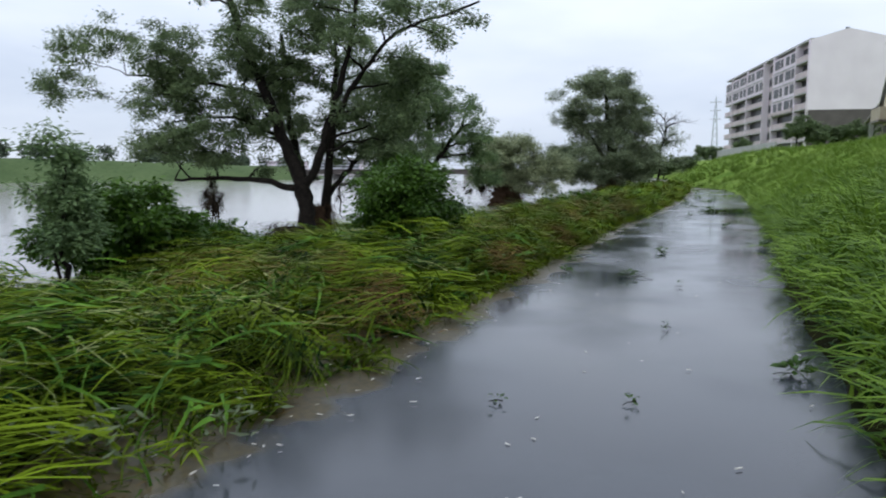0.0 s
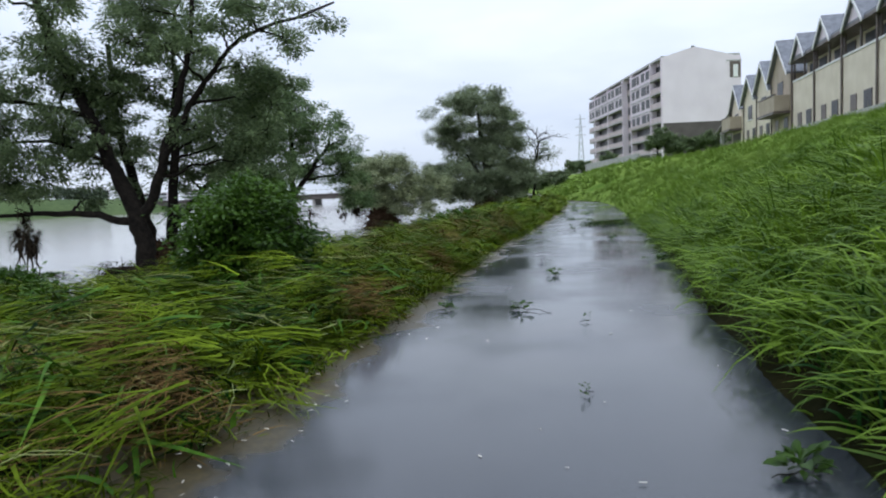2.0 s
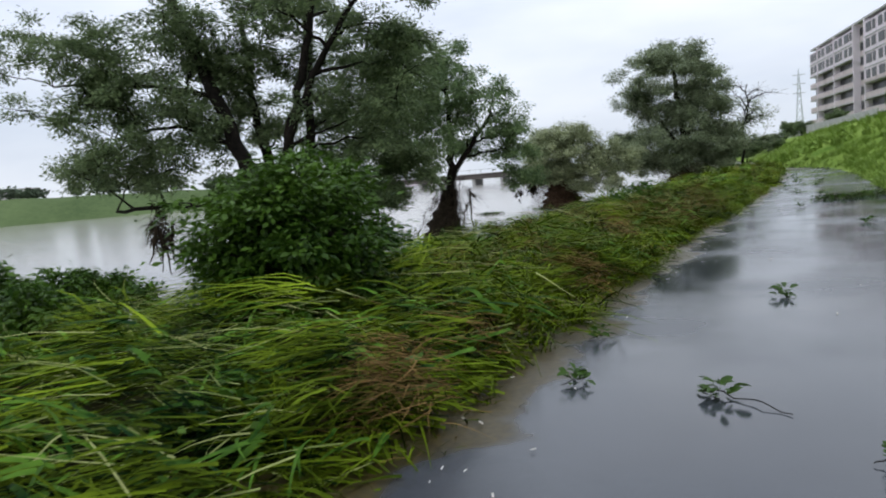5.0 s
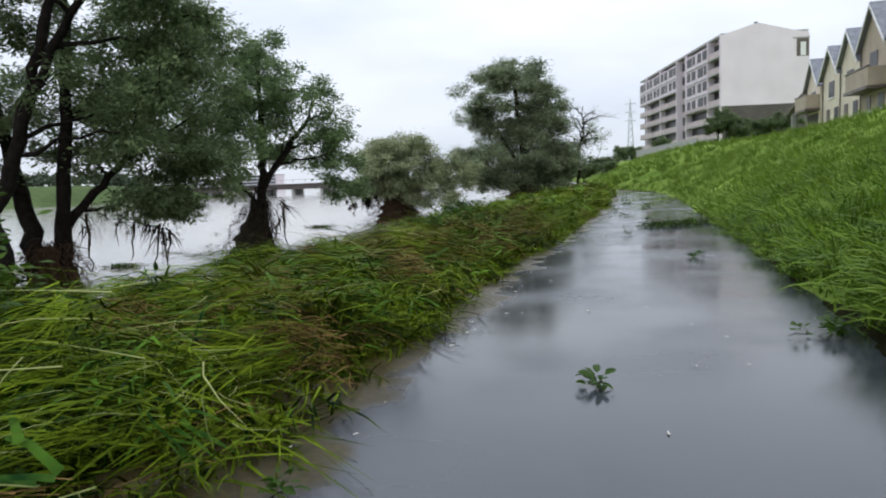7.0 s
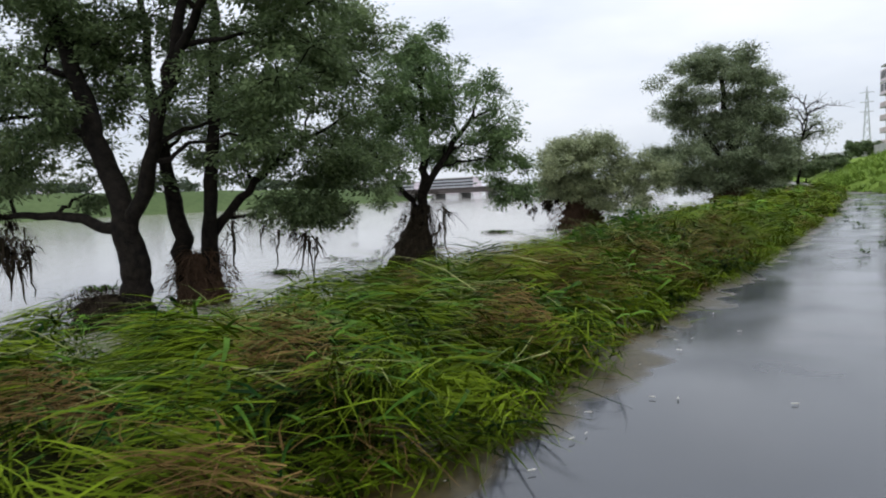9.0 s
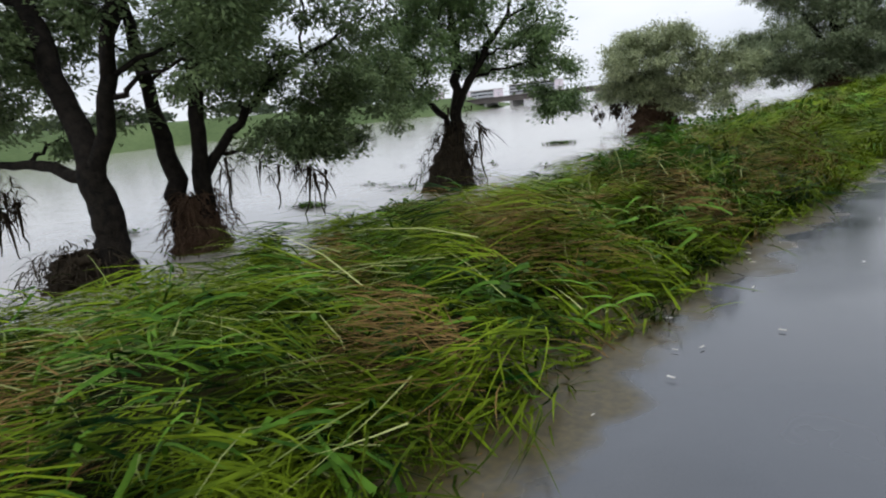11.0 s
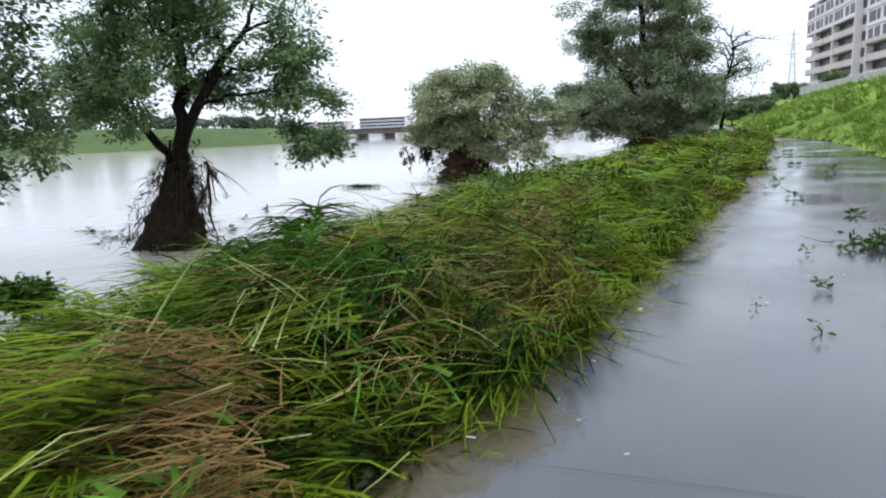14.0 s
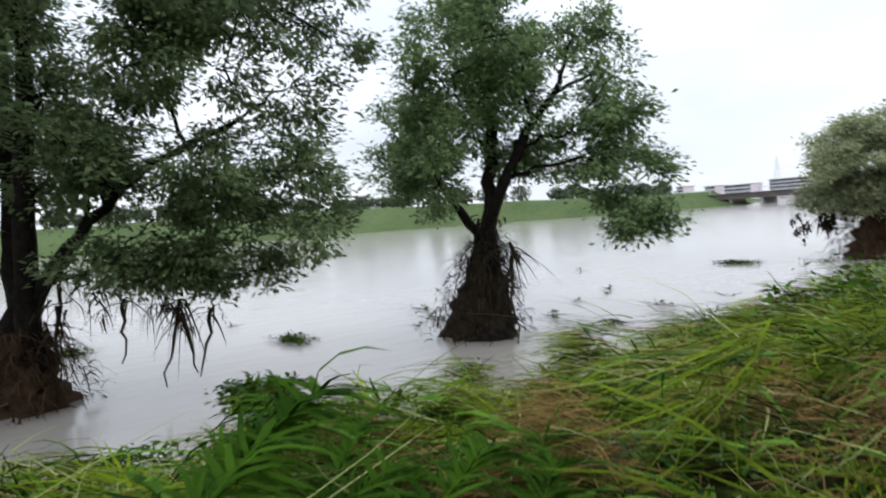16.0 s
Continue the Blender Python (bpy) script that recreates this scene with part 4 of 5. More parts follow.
hanging([(-11.2, 22.7, 0.9), (-10.5, 23.4, 0.85), (-10.2, 24.0, 0.8), (-10.0, 24.8, 0.65)], 10, "dark roots and stalks trailing from the drooping branch", 1.15, 220, 1.3)
hanging([(-9.9, 29.9, 1.3), (-9.5, 29.9, 1.1), (-9.15, 29.9, 0.6)], 11, "dark stalks trailing from a willow branch to the water", 1.1, 130, 1.5)
hanging([(-12.25, 45.9, 0.35), (-12.2, 45.9, 0.15)], 12, "dark rags of debris hanging above the water", 0.35, 90, 4.0)
hanging([(-11.25, 45.9, 0.65), (-11.3, 45.9, 0.2)], 13, "dark rags of debris hanging above the water", 0.5, 130, 4.0)


def float_raft(x, y, lx, ly, seed, label, leafy=120, stalks=40):
    """A low raft of drifting plants."""
    g = np.random.default_rng(seed)
    ob = thing("drifting_plants", (x, y, WATER_Z), label, "drift")
    n = stalks + leafy
    a = g.normal(0, 0.42, (n, 2)).clip(-1, 1) * (lx, ly)
    me = blade_mesh("stalk_tangle", np.column_stack([a, g.uniform(-0.02, 0.06, n)]), g.uniform(0.15, 0.5, n), g.uniform(0.008, 0.022, n), g.uniform(0, 6.28, n), g.normal(0.12, 0.2, n), g.normal(-0.1, 0.2, n), g, 3)
    tagged(part("stalk_tangle", me, DEBRIS, ob), kind="stuff")
    c = g.normal(0, 0.4, (leafy, 2)).clip(-1, 1) * (lx, ly)
    tagged(part("leaf_tangle", leaf_mesh("leaf_tangle", np.column_stack([c, g.uniform(0.01, 0.12, leafy)]), 0.11, g, 0.0), LEAF_BUSH, ob), kind="stuff")


float_raft(-13.2, 43.5, 0.85, 0.3, 21, "raft of drifting green plants on the muddy river", 220)
float_raft(-10.6, 44.5, 1.0, 0.2, 22, "thin line of drifting stalks on the river", 20)
float_raft(-13.4, 27.4, 0.7, 0.35, 23, "drifting leafy branch on the muddy river", 160)
float_raft(-12.6, 30.6, 0.7, 0.12, 24, "thin drifting twigs on the muddy river", 12)
float_raft(-8.9, 32.0, 0.5, 0.12, 25, "thin drifting twigs on the muddy river", 14)
float_raft(-14.5, 31.5, 0.9, 0.15, 26, "thin drifting twigs on the muddy river", 12)
float_raft(-16.5, 23.6, 0.8, 0.5, 27, "drifting leafy branch beside the willow", 140)
float_raft(-9.6, 34.5, 0.5, 0.15, 28, "thin drifting twigs on the muddy river", 8)

drng = np.random.default_rng(610)
for k in range(16):
    y = drng.uniform(25, 42)
    float_raft(float(shore(y)) - drng.uniform(2.0, 12.0), y, drng.uniform(0.12, 0.5), drng.uniform(0.05, 0.12), 620 + k, "small scrap of twigs drifting on the muddy river", int(drng.integers(2, 9)), 10)

# brown straw mats on the bank
MATS = ((-1.75, 13.4, 0.40), (-1.95, 9.6, 0.35), (-2.4, 6.2, 0.35), (-3.4, 7.2, 0.35), (-4.8, 6.4, 0.4), (-3.3, 13.8, 0.45), (-1.76, 16.7, 0.45), (-3.0, 15.1, 0.5), (-2.3, 19.0, 0.5),
        (-3.2, 20.2, 0.5), (-3.6, 18.2, 0.5), (-2.0, 20.6, 0.4), (-1.1, 20.4, 0.3), (-2.6, 21.6, 0.5), (-2.0, 25.4, 0.5), (-2.8, 24.5, 0.4), (-0.8, 23.9, 0.3), (-2.0, 21.0, 0.55), (-1.5, 20.9, 0.35),
        (-1.6, 23.2, 0.4), (-2.4, 24.2, 0.45), (-3.2, 23.5, 0.4), (-1.9, 26.4, 0.45), (-1.2, 25.1, 0.35), (-2.8, 26.6, 0.5), (-1.3, 27.6, 0.4), (-3.6, 25.2, 0.4))
for k, (x, y, r) in enumerate(MATS):
    g = np.random.default_rng(300 + k)
    n = 300
    p = g.normal(0, 0.45, (n, 2)) * r
    z = height(x + p[:, 0], y + p[:, 1]) + g.uniform(0.28, 0.62, n) * np.exp(-(p ** 2).sum(1) / r ** 2)
    me = blade_mesh("straw_mat", np.column_stack([p, z]), g.uniform(0.18, 0.5, n), g.uniform(0.005, 0.011, n), comb(np.full(n, x), np.full(n, y)) + g.normal(0, 0.6, n), g.normal(0.22, 0.2, n), g.normal(-0.3, 0.2, n), g, 3)
    ob = part("straw_mat", me, GRASS_DRY)
    ob.location = (x, y, 0)
    tagged(ob, "matted reddish brown straw lying on the bank grass", "straw", "straw mats on the bank", "stuff")

# ---- litter on the path ----
lrng = np.random.default_rng(90)


def curled_leaf(name, size, seed):
    g = np.random.default_rng(seed)
    bm = bmesh.new()
    rows = []
    for k in range(6):
        t = k / 5
        w = size * 0.26 * math.sin(math.pi * min(0.98, 0.06 + t * 0.92)) ** 0.8
        up = size * (0.10 * math.sin(t * 2.6) + 0.02 * g.normal())
        rows.append([bm.verts.new((size * t, s * w, up + abs(s) * w * 0.4)) for s in (-1, 0, 1)])
    for a, b in zip(rows, rows[1:]):
        for c in range(2):
            bm.faces.new((a[c], a[c + 1], b[c + 1], b[c]))
    me = bpy.data.meshes.new(name)
    bm.to_mesh(me)
    bm.free()
    me.shade_smooth()
    return me


leaf_shapes = [curled_leaf("leaf", s, k) for k, s in enumerate((0.11, 0.14, 0.09))]
for me in leaf_shapes:
    me.materials.append(LEAF_BUSH)


def sprig(x, y, radius, leaves, label, stem=0.0, turn=0.0, z=0.02):
    """A torn-off leafy sprig lying on the path."""
    ob = thing("leafy_sprig", pose(x, y, z, 0, 0, turn), label, "sprig", "sprigs on the path")
    end = (-max(stem, radius * 1.1), -0.25 * max(stem, radius), 0.01)
    part("stem", raw_mesh("stem", *tube_arrays(bend((radius * 0.5, 0, 0.02), end, 0.01, 7, leaves), np.linspace(0.005, 0.003, 7), 5)), BARK, ob)
    leaves *= 2
    for k in range(leaves):
        a = 6.283 * k / leaves + lrng.normal(0, 0.3)
        a = a if k % 3 else a * 0.35
        d = radius * lrng.uniform(0.0, 0.7)
        leaf = part("leaf", leaf_shapes[k % 3], None, ob)
        leaf.matrix_basis = pose(d * math.cos(a), d * math.sin(a), lrng.uniform(0.005, 0.09), lrng.uniform(-35, 35), lrng.uniform(-30, 20), math.degrees(a))
        leaf.scale = (radius / 0.19,) * 3


GREEN, DARK = "torn green leafy sprig lying on the wet path", "wet dark leafy sprig lying on the asphalt path"
for x, y, r, n, s, a in ((1.08, 5.70, 0.20, 16, 0.0, 10), (-0.35, 10.45, 0.17, 12, 0.45, 128), (-1.24, 10.6, 0.15, 10, 0, 40), (0.18, 13.56, 0.17, 13, 0, 80), (-1.30, 11.83, 0.14, 9, 0.2, 60),
                         (1.87, 15.04, 0.12, 8, 0, 0), (2.16, 15.10, 0.24, 18, 0, 20), (1.25, 26.6, 0.13, 8, 0, 70), (1.22, 25.0, 0.17, 11, 0, 110), (0.15, 7.03, 0.07, 6, 0, 200),
                         (1.95, 20.6, 0.2, 10, 0, 200)):
    sprig(x, y, r * (0.8 if y < 24 else 0.55), n, GREEN, s, a)
for x, y, r, n, a in ((-0.96, 4.40, 0.06, 5, 0), (-0.10, 4.63, 0.07, 4, 30), (0.68, 24.3, 0.06, 3, 80), (1.05, 23.7, 0.08, 5, 80), (1.6, 32.0, 0.16, 8, 0), (2.6, 36.0, 0.18, 8, 0),
                      (1.5, 35.0, 0.16, 8, 50), (1.6, 38.2, 0.14, 6, 10), (2.3, 40.5, 0.2, 8, 120), (2.0, 43.0, 0.16, 6, 60), (3.0, 38.8, 0.2, 8, 30), (3.4, 44.5, 0.2, 6, 150), (2.7, 47.5, 0.22, 7, 70), (1.2, 33.4, 0.12, 5, 30), (2.2, 29.8, 0.15, 7, 90), (0.36, 9.6, 0.06, 5, 0)):
    sprig(x, y, r, n, DARK, 0, a)

# line of leafy wreckage across the path
g = np.random.default_rng(95)
n = 560
t = g.uniform(0, 1, n) ** 1.0
wx = 1.75 + 2.4 * t + g.normal(0, 0.10, n)
wy = 26.9 + 1.9 * t + g.normal(0, 0.2, n) + 0.15 * np.sin(t * 14)
wreck = thing("leafy_wrack", (2.9, 27.8, 0.0), "line of leafy wreckage stranded across the wet path", "wrack")
tagged(part("leaf_tangle", leaf_mesh("leaf_tangle", np.stack([wx - 2.9, wy - 27.8, g.uniform(0.02, 0.13, n)], -1), 0.10, g, 0.0), LEAF_BUSH, wreck), kind="stuff")
tagged(part("stalk_tangle", blade_mesh("stalk_tangle", np.stack([wx - 2.9, wy - 27.8, g.uniform(0.01, 0.1, n)], -1)[:200], g.uniform(0.2, 0.5, 200), g.uniform(0.01, 0.03, 200), g.uniform(0, 6.28, 200), g.normal(0.3, 0.2, 200), g.normal(0, 0.2, 200), g, 3), DEBRIS, wreck), kind="stuff")

# pale chips and leaves strewn along the muddy edge
chip_meshes = []
for k in range(4):
    bm = box(bmesh.new(), -0.02, 0.02, -0.006, 0.006, 0, 0.004, 0.002)
    for v in bm.verts:
        v.co.y *= 1 - 14 * abs(v.co.x)
        v.co.z += 6 * v.co.x ** 2 + 0.002 * k
    me = bpy.data.meshes.new("wood_chip")
    bm.to_mesh(me)
    bm.free()
    me.materials.append(CHIP)
    chip_meshes.append(me)
spots = [(-0.78, 17.78), (-0.6, 19.11), (-0.69, 17.38), (-0.89, 19.07), (0.03, 19.95), (0.06, 21.6), (0.47, 3.75), (0.3, 5.57), (-0.52, 5.91)]
for k in range(150):
    y = lrng.uniform(1.5, 27) if k % 3 else lrng.uniform(1.5, 9)
    spots.append((left_edge(y) + lrng.normal(0.0, 0.22), y) if k < 110 else (lrng.uniform(left_edge(y) + 0.2, right_edge(y) - 0.1), y))
for k, (x, y) in enumerate(spots):
    ob = new("wood_chip", chip_meshes[k % 4])
    ob.matrix_basis = pose(x, y, max(0.02, float(height(x, y)) + 0.012), 0, 0, lrng.uniform(0, 180)) @ Matrix.Scale(lrng.uniform(0.5, 1.35), 4)
    tagged(ob, "pale wet wood chip lying by the muddy path edge", "chip", "pale chips on the path")

# transverse joint in the path, and a concrete edging block that shows through the grass
bm = box(bmesh.new(), 0, 3.55, -0.0008, 0.0008, 0, 0.0006)
joint = tagged(part("path_joint", bm, SOIL), "thin dark joint across the wet asphalt path", "joint", kind="structure")
joint.matrix_basis = pose(-0.62, 21.38, 0.021, 0, 0, 2.5)
for x, y in ((-1.37, 16.62),):
    ob = box_part("edging_block", (-0.04, 0.04, -0.14, 0.14, -0.05, 0.012), DARK_BASE, None, bevel=0.012)
    ob.matrix_basis = pose(x, y, 0.0, 0, 0, -14)
    tagged(ob, "grey concrete edging block half hidden by grass", "kerb", "edging blocks")


# ---- houses on the levee ----
ROW = 84.9


def window(name, parent, x0, x1, z0, z1, y=0.0, frame_mat=FRAME_METAL, bars=1):
    ob = box_part(name, (x0, x1, y - 0.05, y + 0.04, z0, z1), frame_mat, parent)
    n = bars + 1
    w = (x1 - x0 - 0.06 * (n + 1)) / n
    for k in range(n):
        a = x0 + 0.06 + k * (w + 0.06)
        box_part("pane", (a, a + w, y + 0.02, y + 0.045, z0 + 0.06, z1 - 0.06), GLASS_DARK, ob)
    return ob


def prism(pts, y0, y1):
    """A solid with the outline pts (x, z), from y0 to y1."""
    bm = bmesh.new()
    a = [bm.verts.new((x, y0, z)) for x, z in pts]
    b = [bm.verts.new((x, y1, z)) for x, z in pts]
    bm.faces.new(a)
    bm.faces.new(b[::-1])
    for k in range(len(pts)):
        m = (k + 1) % len(pts)
        bm.faces.new((a[m], a[k], b[k], b[m]))
    bmesh.ops.recalc_face_normals(bm, faces=bm.faces)
    return bm


def roof_pair(parent, x0, x1, eave, peak, y0, y1, over=0.35, thick=0.16):
    mid = (x0 + x1) / 2
    s = (peak - eave) / (mid - x0)
    for sign, edge in ((-1, x0 - over), (1, x1 + over)):
        low = eave - over * s
        part("roof", prism([(edge, low), (mid, peak), (mid, peak + thick * 1.3), (edge, low + thick)], y0, y1 + over), SLATE, parent)
        part("bargeboard", prism([(edge, low - 0.12), (mid, peak - 0.12), (mid, peak + 0.1), (edge, low + 0.1)], y1 + over, y1 + over + 0.06), WHITE_TRIM, parent)


def gable_house(y, width, eave, peak, label, balcony=False, wall=CREAM, ground="window"):
    ob = thing("house", pose(15 + 0.09 * y, y, 4.0, 0, 0, ROW), label, "house", "houses on the levee")
    w = width / 2
    part("wall", prism([(-w, -0.4), (w, -0.4), (w, eave), (0, peak), (-w, eave)], -8.5, 0), wall, ob)
    roof_pair(ob, -w, w, eave + 0.02, peak + 0.02, -8.7, 0)
    window("window", ob, -0.85, 0.85, eave - 1.9, eave - 0.55)
    box_part("sill", (-0.95, 0.95, 0.0, 0.12, eave - 2.0, eave - 1.9), WHITE_TRIM, ob)
    if balcony:
        box_part("balcony", (-w + 0.1, w - 0.3, 0.0, 1.15, 2.5, 3.75), CREAM_DARK, ob, bevel=0.03)
        box_part("balcony_rail", (-w + 0.05, w - 0.25, 1.0, 1.2, 3.75, 3.85), FRAME_METAL, ob)
        box_part("canopy", (-w, w - 0.2, 0.0, 1.25, 2.3, 2.5), FRAME_METAL, ob)
    if ground == "garage":
        box_part("garage_door", (-w + 0.5, w - 0.5, -0.02, 0.05, -0.1, 2.1), DARK_BASE, ob)
    else:
        window("window", ob, -w + 0.5, -w + 1.7, 0.5, 2.1)
        box_part("door", (0.5, 1.4, -0.02, 0.06, -0.1, 2.05), FRAME_METAL, ob)
    part("downpipe", raw_mesh("downpipe", *tube_arrays([(w - 0.1, 0.08, z) for z in np.linspace(0, eave, 5)], [0.05] * 5, 7, 0, 0)), FRAME_METAL, ob)


def town_house(y, width, label):
    ob = thing("town_house", pose(15 + 0.09 * y, y, 4.0, 0, 0, ROW), label, "house", "houses on the levee")
    w = width / 2
    part("wall", box(bmesh.new(), -w, w, -8.5, -1.0, -0.4, 5.9), CREAM, ob)
    box_part("front_wall", (-w, w, -1.0, 0, -0.4, 4.5), CREAM, ob, bevel=0.02)
    box_part("coping", (-w, w, -0.12, 0.06, 4.5, 4.62), WHITE_TRIM, ob)
    part("roof", prism([(-w - 0.05, 5.9), (w + 0.05, 5.9), (w + 0.05, 6.08), (-w - 0.05, 6.08)], -1.0, 0.35), FRAME_METAL, ob)
    bm = bmesh.new()
    v = [bm.verts.new(p) for p in ((-w, 0.3, 6.09), (w, 0.3, 6.09), (w, -4.2, 7.7), (-w, -4.2, 7.7), (-w, 0.3, 6.24), (w, 0.3, 6.24), (w, -4.2, 7.9), (-w, -4.2, 7.9))]
    for f in ((0, 1, 2, 3), (4, 5, 6, 7), (0, 1, 5, 4), (1, 2, 6, 5), (2, 3, 7, 6), (3, 0, 4, 7)):
        bm.faces.new([v[k] for k in f])
    bmesh.ops.recalc_face_normals(bm, faces=bm.faces)
    part("main_roof", bm, SLATE, ob)
    dormer = part("dormer", prism([(-1.4, 6.1), (1.4, 6.1), (0, 7.55)], -3.5, 0.25), WHITE_WALL, ob)
    roof_pair(dormer, -1.4, 1.4, 6.12, 7.57, -3.6, 0.25, 0.22, 0.12)
    for x in (-w + 0.12, 0.0, w - 0.12):
        box_part("post", (x - 0.06, x + 0.06, -0.14, -0.02, 4.6, 5.9), FRAME_METAL, ob)
    window("window", ob, -1.9, -0.3, 4.3, 5.7, -0.99)
    window("window", ob, 0.3, 1.9, 4.3, 5.7, -0.99)
    window("window", ob, -1.9, -0.7, 0.2, 2.1, bars=1)
    box_part("door", (0.4, 1.35, -0.02, 0.05, -0.1, 2.05), FRAME_METAL, ob)
    part("downpipe", raw_mesh("downpipe", *tube_arrays([(w, 0.09, z) for z in np.linspace(0, 5.9, 5)], [0.07] * 5, 7, 0, 0)), FRAME_METAL, ob)
    box_part("garden_wall", (-w, w, 1.3, 1.45, -0.3, 0.75), CONCRETE, ob, bevel=0.01)


gable_house(80.0, 5.0, 4.7, 7.0, "cream gabled house with a dark garage and balcony", True, CREAM, "garage")
gable_house(73.6, 5.4, 4.9, 7.1, "cream gabled house with a slate roof", False, CREAM)
gable_house(68.2, 5.2, 5.1, 7.5, "cream gabled house with a slate roof", False, CREAM)
gable_house(62.6, 5.6, 5.6, 8.2, "tall tan gabled house with a projecting balcony", True, CREAM_DARK)
for y in (56.3, 50.9, 45.5, 40.1, 34.7):
    town_house(y, 5.4, "cream terraced house with a slate dormer and dark gallery")
carport = thing("carport", pose(15 + 0.09 * 86.8, 86.8, 4.0, 0, 0, ROW), "open carport with a dark sloping roof and pillar", "carport")
part("roof", prism([(-4, 4.3), (3, 2.9), (3, 3.1), (-4, 4.5)], -5, 0.4), FRAME_METAL, carport)
for x in (-3.8, 2.8):
    box_part("pillar", (x - 0.2, x + 0.2, -0.4, 0, -0.3, 4.1 if x < 0 else 2.95), CONCRETE, carport, bevel=0.02)
box_part("back_wall", (-4, 3, -5, -4.8, -0.3, 2.9), DARK_BASE, carport)

# ---- apartment block ----
FLOORS, STOREY, LONG, DEEP = 7, 3.1, 66.0, 16.5
block = thing("apartment_building", pose(28.0, 152.0, 4.0, 0, 0, 97.9), "long seven-storey off-white apartment block with pinkish balconies", "building")
TOP = FLOORS * STOREY + 1.0
part("wall", prism([(0.0, -1), (LONG, -1), (LONG, TOP), (0.0, TOP)], -DEEP, -1.6), WHITE_WALL, block)
end = part("end_wall", bmesh.new(), WHITE_WALL, block)
bm = bmesh.new()
pts = [(-0.0, 9.3), (0.0, TOP), (-6.8, TOP + 2.0), (-DEEP, TOP - 0.4), (-DEEP, 9.3)]
a = [bm.verts.new((-0.5, y, z)) for y, z in pts]
b = [bm.verts.new((0.0, y, z)) for y, z in pts]
bm.faces.new(a)
bm.faces.new(b[::-1])
for k in range(5):
    bm.faces.new((a[(k + 1) % 5], a[k], b[k], b[(k + 1) % 5]))
bmesh.ops.recalc_face_normals(bm, faces=bm.faces)
bm.to_mesh(end.data)
bm.free()
box_part("base", (-0.42, 0.0, -DEEP + 0.3, -0.3, -1, 9.3), DARK_BASE, block)
part("roof", prism([(0.0, TOP), (LONG, TOP), (LONG, TOP + 0.4), (0.0, TOP + 0.4)], -DEEP, -0.2), CONCRETE, block)
box_part("roof_edge", (-0.55, -0.2, -6.8, -6.2, TOP + 1.9, TOP + 2.15), SLATE, block)
opening = box_part("stair_opening", (-0.56, -0.4, -16.35, -14.1, TOP - 4.6, TOP - 1.3), FRAME_METAL, block)
# White box painted in for bright sky showing through the open corner.
box_part("painted_sky_gap", (-0.6, -0.52, -15.8, -14.8, TOP - 4.5, TOP - 2.0), WHITE_TRIM, opening)
box_part("stair_lintel", (-0.62, -0.45, -16.5, -13.4, TOP - 1.3, TOP - 1.05), CONCRETE, block)
BAY = LONG / 9
for b_ in range(9):
    x0 = b_ * BAY
    deep = b_ == 3
    if b_ in (0, 1, 3, 4, 6, 8):
        box_part("fin", (x0 - 0.2, x0 + 0.2, -1.6, 0.12, -1, TOP), WHITE_WALL, block)
    for s_ in range(FLOORS):
        z = s_ * STOREY + 0.4
        front = -1.3 if deep else 0.0
        box_part("slab", (x0 + 0.2, x0 + BAY - 0.2, -1.6, front + 0.1, z - 0.22, z), CONCRETE, block)
        if b_ > 0 and s_ >= (3 if b_ < 3 else 5) and not deep:
            box_part("front_panel", (x0 + 0.2, x0 + BAY, -0.5, -0.05, z, z + STOREY - 0.22), WHITE_WALL, block)
            for c, wide in (((0.7, 2.4), (4.2, 2.2)) if (b_ + s_) % 2 else ((0.9, 1.5), (3.1, 3.2))):
                window("window", block, x0 + c, x0 + c + wide, z + 0.7, z + 2.55, 0.0, bars=1)
            if s_ < 4:
                box_part("balcony", (x0 + 0.25, x0 + BAY - 0.1, 0.0, 0.35, z, z + 0.7), PINKISH, block)
        else:
            box_part("balcony", (x0 + 0.1, x0 + BAY - 0.1, front - 0.15, front, z, z + 1.15), PINKISH, block)
            window("window", block, x0 + 0.1, x0 + BAY - 0.1, z + 1.0, z + STOREY - 0.25, -1.35, bars=2)
for k, (x, w_) in enumerate(((8.0, 3.0), (30.0, 4.0), (50.0, 3.0))):
    box_part("roof_box", (x, x + w_, -9, -5, TOP + 0.4, TOP + 1.6), CONCRETE, block)

# concrete parapet along the levee road
par = thing("parapet_wall", (14.6, 97, 4.0), "long pale grey concrete parapet along the levee road", "wall")
for k in range(18):
    t0, t1 = k / 18, (k + 1) / 18
    a, b = Vector((0, 0, -0.3)).lerp(Vector((-5.6, 66, -0.3)), t0), Vector((0, 0, -0.3)).lerp(Vector((-5.6, 66, -0.3)), t1)
    seg = part("panel", box(bmesh.new(), 0, (b - a).length - 0.03, -0.12, 0.12, 0, 1.5, 0.02), CONCRETE, par)
    seg.matrix_basis = Matrix.Translation(a) @ Matrix.Rotation(math.atan2(b.y - a.y, b.x - a.x), 4, "Z")

# paved apron at the bend
ay = np.arange(60.1, 118, 1.0)
at = np.linspace(0, 1, 5)
ax_ = left_edge(ay)[:, None] + 0.05 + (right_edge(ay) - left_edge(ay) + 0.1)[:, None] * at
j, i = np.meshgrid(np.arange(len(ay) - 1), np.arange(4), indexing="ij")
quads = np.stack([j * 5 + i, j * 5 + i + 1, (j + 1) * 5 + i + 1, (j + 1) * 5 + i], -1).reshape(-1, 4)
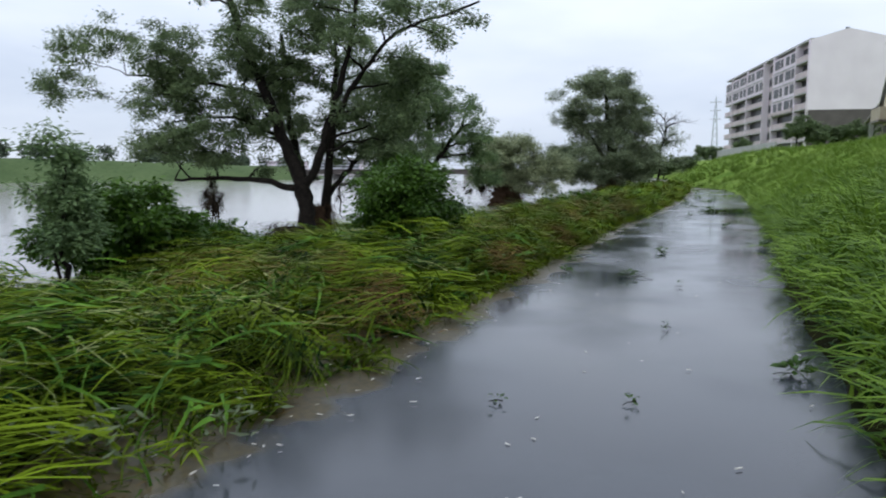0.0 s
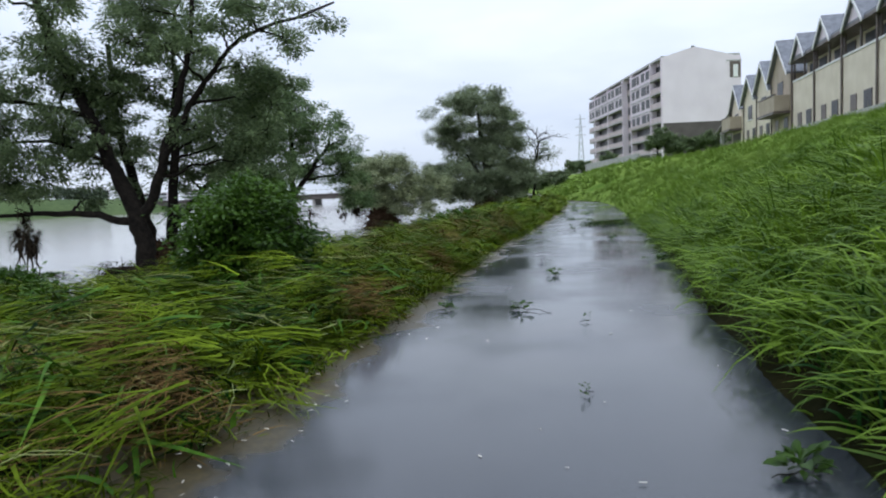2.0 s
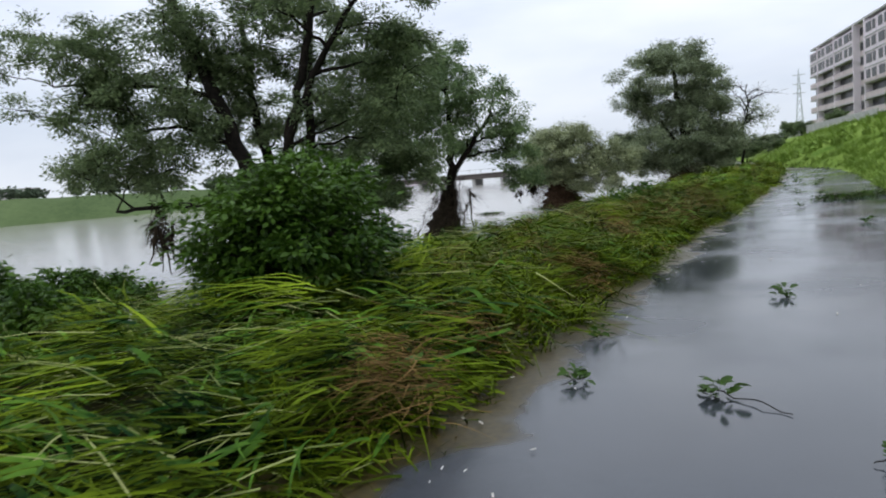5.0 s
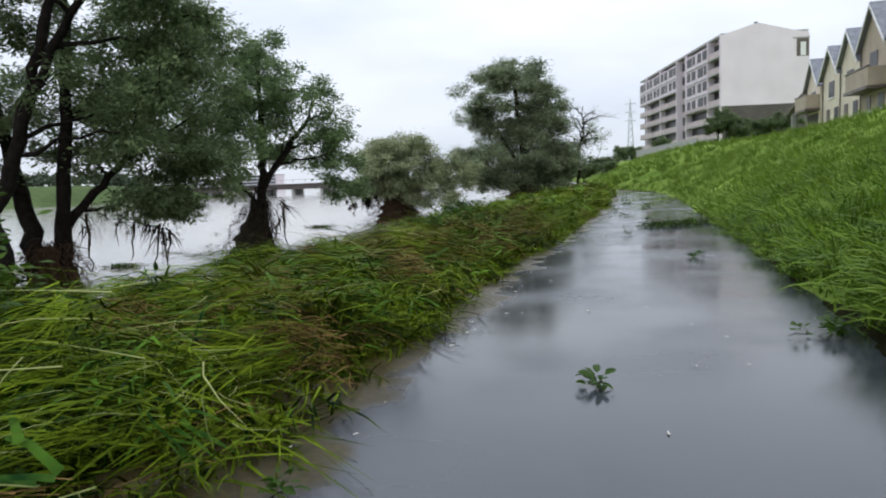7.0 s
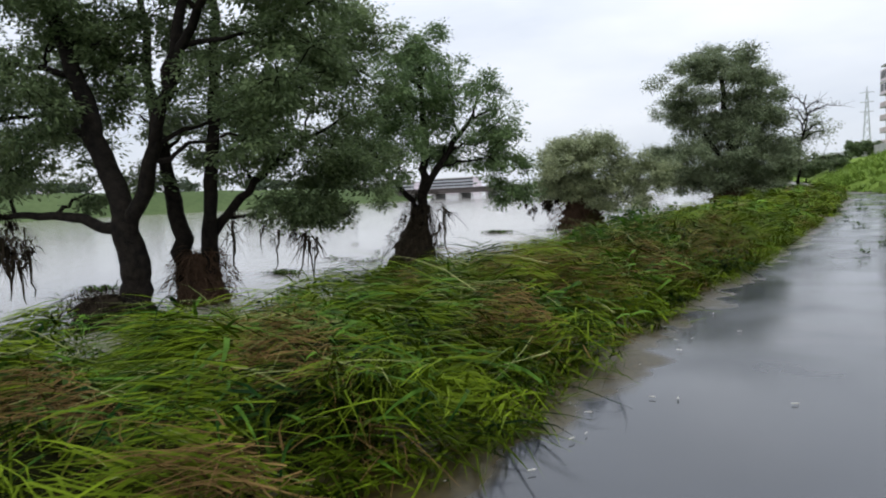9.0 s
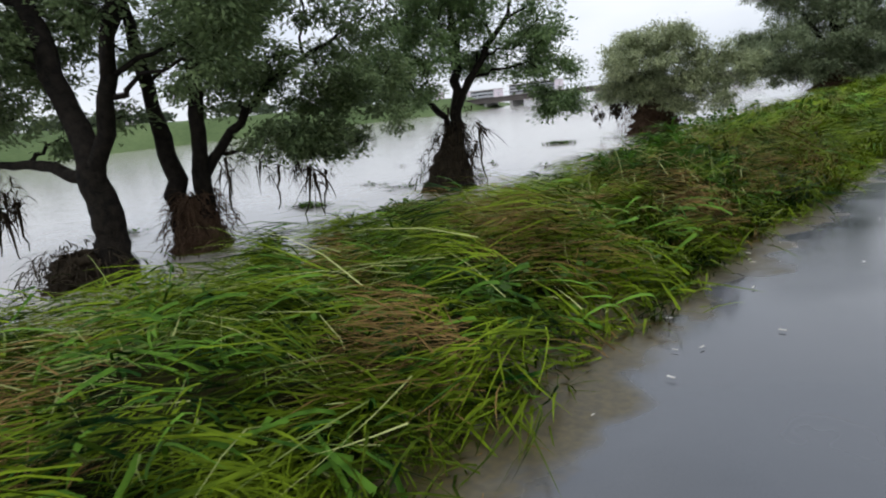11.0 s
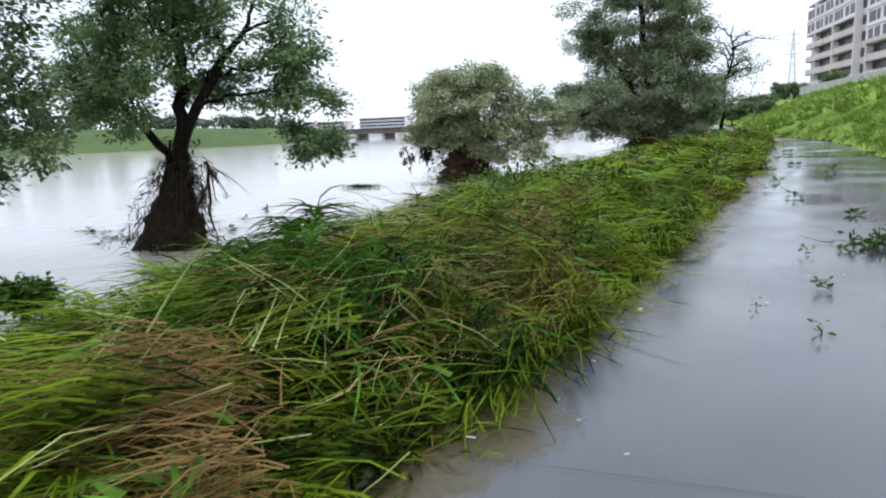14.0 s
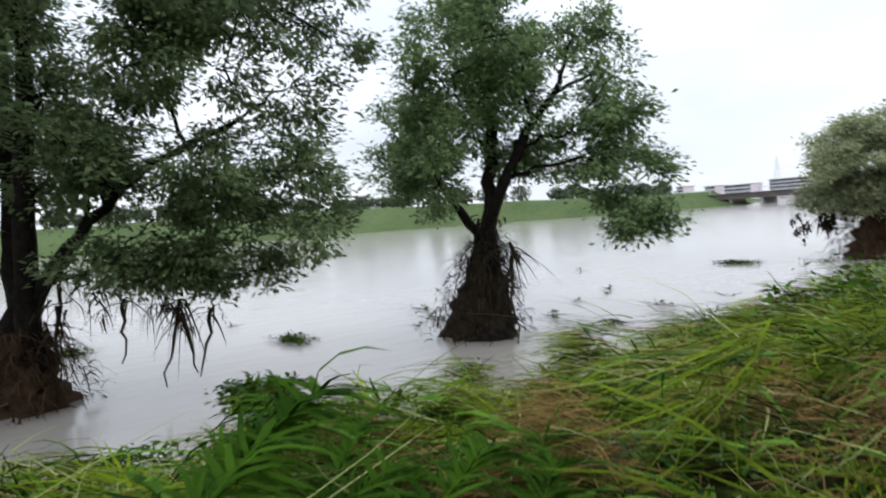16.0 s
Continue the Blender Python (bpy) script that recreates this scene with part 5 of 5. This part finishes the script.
apron = part("pavement", raw_mesh("pavement", np.stack([ax_, np.repeat(ay[:, None], 5, 1), np.full_like(ax_, 0.03)], -1).reshape(-1, 3), quads), ASPHALT)
tagged(apron, "wet grey concrete apron at the bend of the bank", "pavement", kind="structure")


def round_tree(x, y, z, r, h, seed, label, mat=LEAF_DARK, leaf=0.3):
    z = float(height(x, y))
    tree("shrub", (x, y, z), [([(x, y, z - 0.1), (x, y, z + h * 0.6)], 0.12, 0.05)], blobs(x, y, z + h * 0.6, r * 0.75, h * 0.3, 10, seed, (r * 0.35, r * 0.6)), mat, seed, leaf, 0.6, label, "shrub", 0.5)


for k, (x, y, z, r, h, m) in enumerate(((17.0, 97, 4.0, 1.9, 4.6, LEAF_DARK), (19.6, 98, 4.0, 2.0, 3.4, LEAF_MID), (22.0, 99, 4.0, 1.8, 3.2, LEAF_DARK), (24.2, 97, 4.0, 2.0, 4.0, LEAF_DARK), (14.0, 125, 3.8, 1.6, 2.6, LEAF_DARK),
                                         (10.4, 140, 3.6, 2.0, 2.4, LEAF_DARK), (8.6, 150, 2.6, 2.4, 3.0, LEAF_GREY), (4.0, 110, 0.2, 2.2, 2.6, LEAF_GREY), (1.5, 125, 0.0, 3.0, 3.2, LEAF_MID), (-2.0, 98, -0.6, 2.2, 2.6, LEAF_MID))):
    round_tree(x, y, z, r, h, 400 + k, "dark green shrub by the levee road" if k < 6 else "rounded green shrub on the far bank")


# ---- far things ----
def pylon(x, y, z, h, w, label):
    ob = thing("power_pylon", (x, y, z), label, "pylon")
    for sx in (-1, 1):
        for sy in (-1, 1):
            part("leg", raw_mesh("leg", *tube_arrays([(sx * w, sy * w, 0), (sx * w * 0.25, sy * w * 0.25, h * 0.8), (0, 0, h)], [0.16, 0.13, 0.1], 4, 0, 0)), STEEL, ob)
    for k in range(9):
        t0, t1 = k / 10, (k + 1) / 10
        r0, r1 = w * (1 - 0.93 * t0), w * (1 - 0.93 * t1)
        for s in (-1, 1):
            part("brace", raw_mesh("brace", *tube_arrays([(s * r0, -r0, h * t0), (-s * r1, -r1, h * t1)], [0.09, 0.09], 4, 0, 0)), STEEL, ob)
    for t in (0.68, 0.8, 0.92):
        part("arm", raw_mesh("arm", *tube_arrays([(-h * 0.075, 0, h * t), (h * 0.075, 0, h * t)], [0.14, 0.14], 4, 0, 0)), STEEL, ob)


pylon(22.6, 300, 3.0, 28, 1.5, "pale lattice power pylon beyond the apartment block")
pylon(-364, 700, 0.0, 38, 4.0, "faint lattice power pylon far beyond the bridge")

bridge = thing("bridge", (-118.0, 170.0, WATER_Z), "low grey girder bridge crossing the swollen river", "bridge")
box_part("deck", (0, 92, 0, 7, 1.75, 2.55), DARK_BASE, bridge)
box_part("girder", (0, 92, -0.1, 0.3, 1.45, 2.2), DARK_BASE, bridge)
box_part("parapet", (0, 92, -0.25, 0.0, 2.55, 2.8), DARK_BASE, bridge)
for k in range(12):
    box_part("pier", (3.8 + k * 7.5, 4.6 + k * 7.5, 0.4, 6.6, -2, 1.75), CONCRETE, bridge, bevel=0.1)
for k in range(30):
    box_part("railing_post", (k * 3.1, k * 3.1 + 0.12, -0.15, -0.05, 3.0, 3.8), STEEL, bridge)
box_part("railing", (0, 92, -0.15, -0.05, 3.75, 3.85), STEEL, bridge)


def slab_block(x, y, w, h, floors, label, z=1.0):
    ob = thing("far_building", (x, y, z), label, "building", "far buildings past the bridge")
    box_part("wall", (0, w, 0, 12, -2, h), WHITE_WALL, ob)
    step = h / floors
    for k in range(floors):
        box_part("balcony", (0.3, w - 0.3, -1.0, 0, k * step + 0.1, k * step + 0.45 * step), STEEL, ob)
        box_part("window", (0.4, w - 0.4, -0.1, 0.02, k * step + 0.5 * step, (k + 0.92) * step), GLASS_DARK, ob)
    box_part("roof", (-0.4, w + 0.4, -1.0, 12.4, h, h + 0.4), CONCRETE, ob)


slab_block(-208, 400, 31, 7.6, 4, "long pale balconied apartment slab beyond the bridge")
slab_block(-236, 400, 17, 6.4, 3, "smaller pale apartment slab beyond the bridge")
slab_block(-252, 405, 7, 7.0, 3, "pale block beyond the bridge")
slab_block(-276, 410, 5, 8.5, 4, "narrow pale tower beyond the bridge")
slab_block(-196, 120, 26, 3.2, 1, "low dark-roofed building behind the far levee", 4.6)

# trees along the far levee, each a ragged crown
frng = np.random.default_rng(500)
for k in range(62):
    y = -10 + k * 3.4 + frng.uniform(-2, 2)
    x = float(far_shore(y)) - 24 - frng.uniform(0, 10)
    n = 260
    d = frng.standard_normal((n, 3))
    d /= np.linalg.norm(d, axis=1)[:, None]
    r, h = frng.uniform(2.0, 3.6), frng.uniform(2.2, 4.0)
    ob = thing("far_tree", (x, y, float(height(x, y))), "hazy dark green tree along the far levee", "tree", "trees on the far levee")
    part("trunk", raw_mesh("trunk", *tube_arrays([(0, 0, -0.5), (0.1, 0, h * 0.6)], [0.25, 0.12], 6)), BARK, ob)
    part("crown", leaf_mesh("crown", d * frng.uniform(0.4, 1.0, n)[:, None] * (r, r, h * 0.6) + (0, 0, h * 0.6), 1.1, frng), FAR_GREEN, ob)
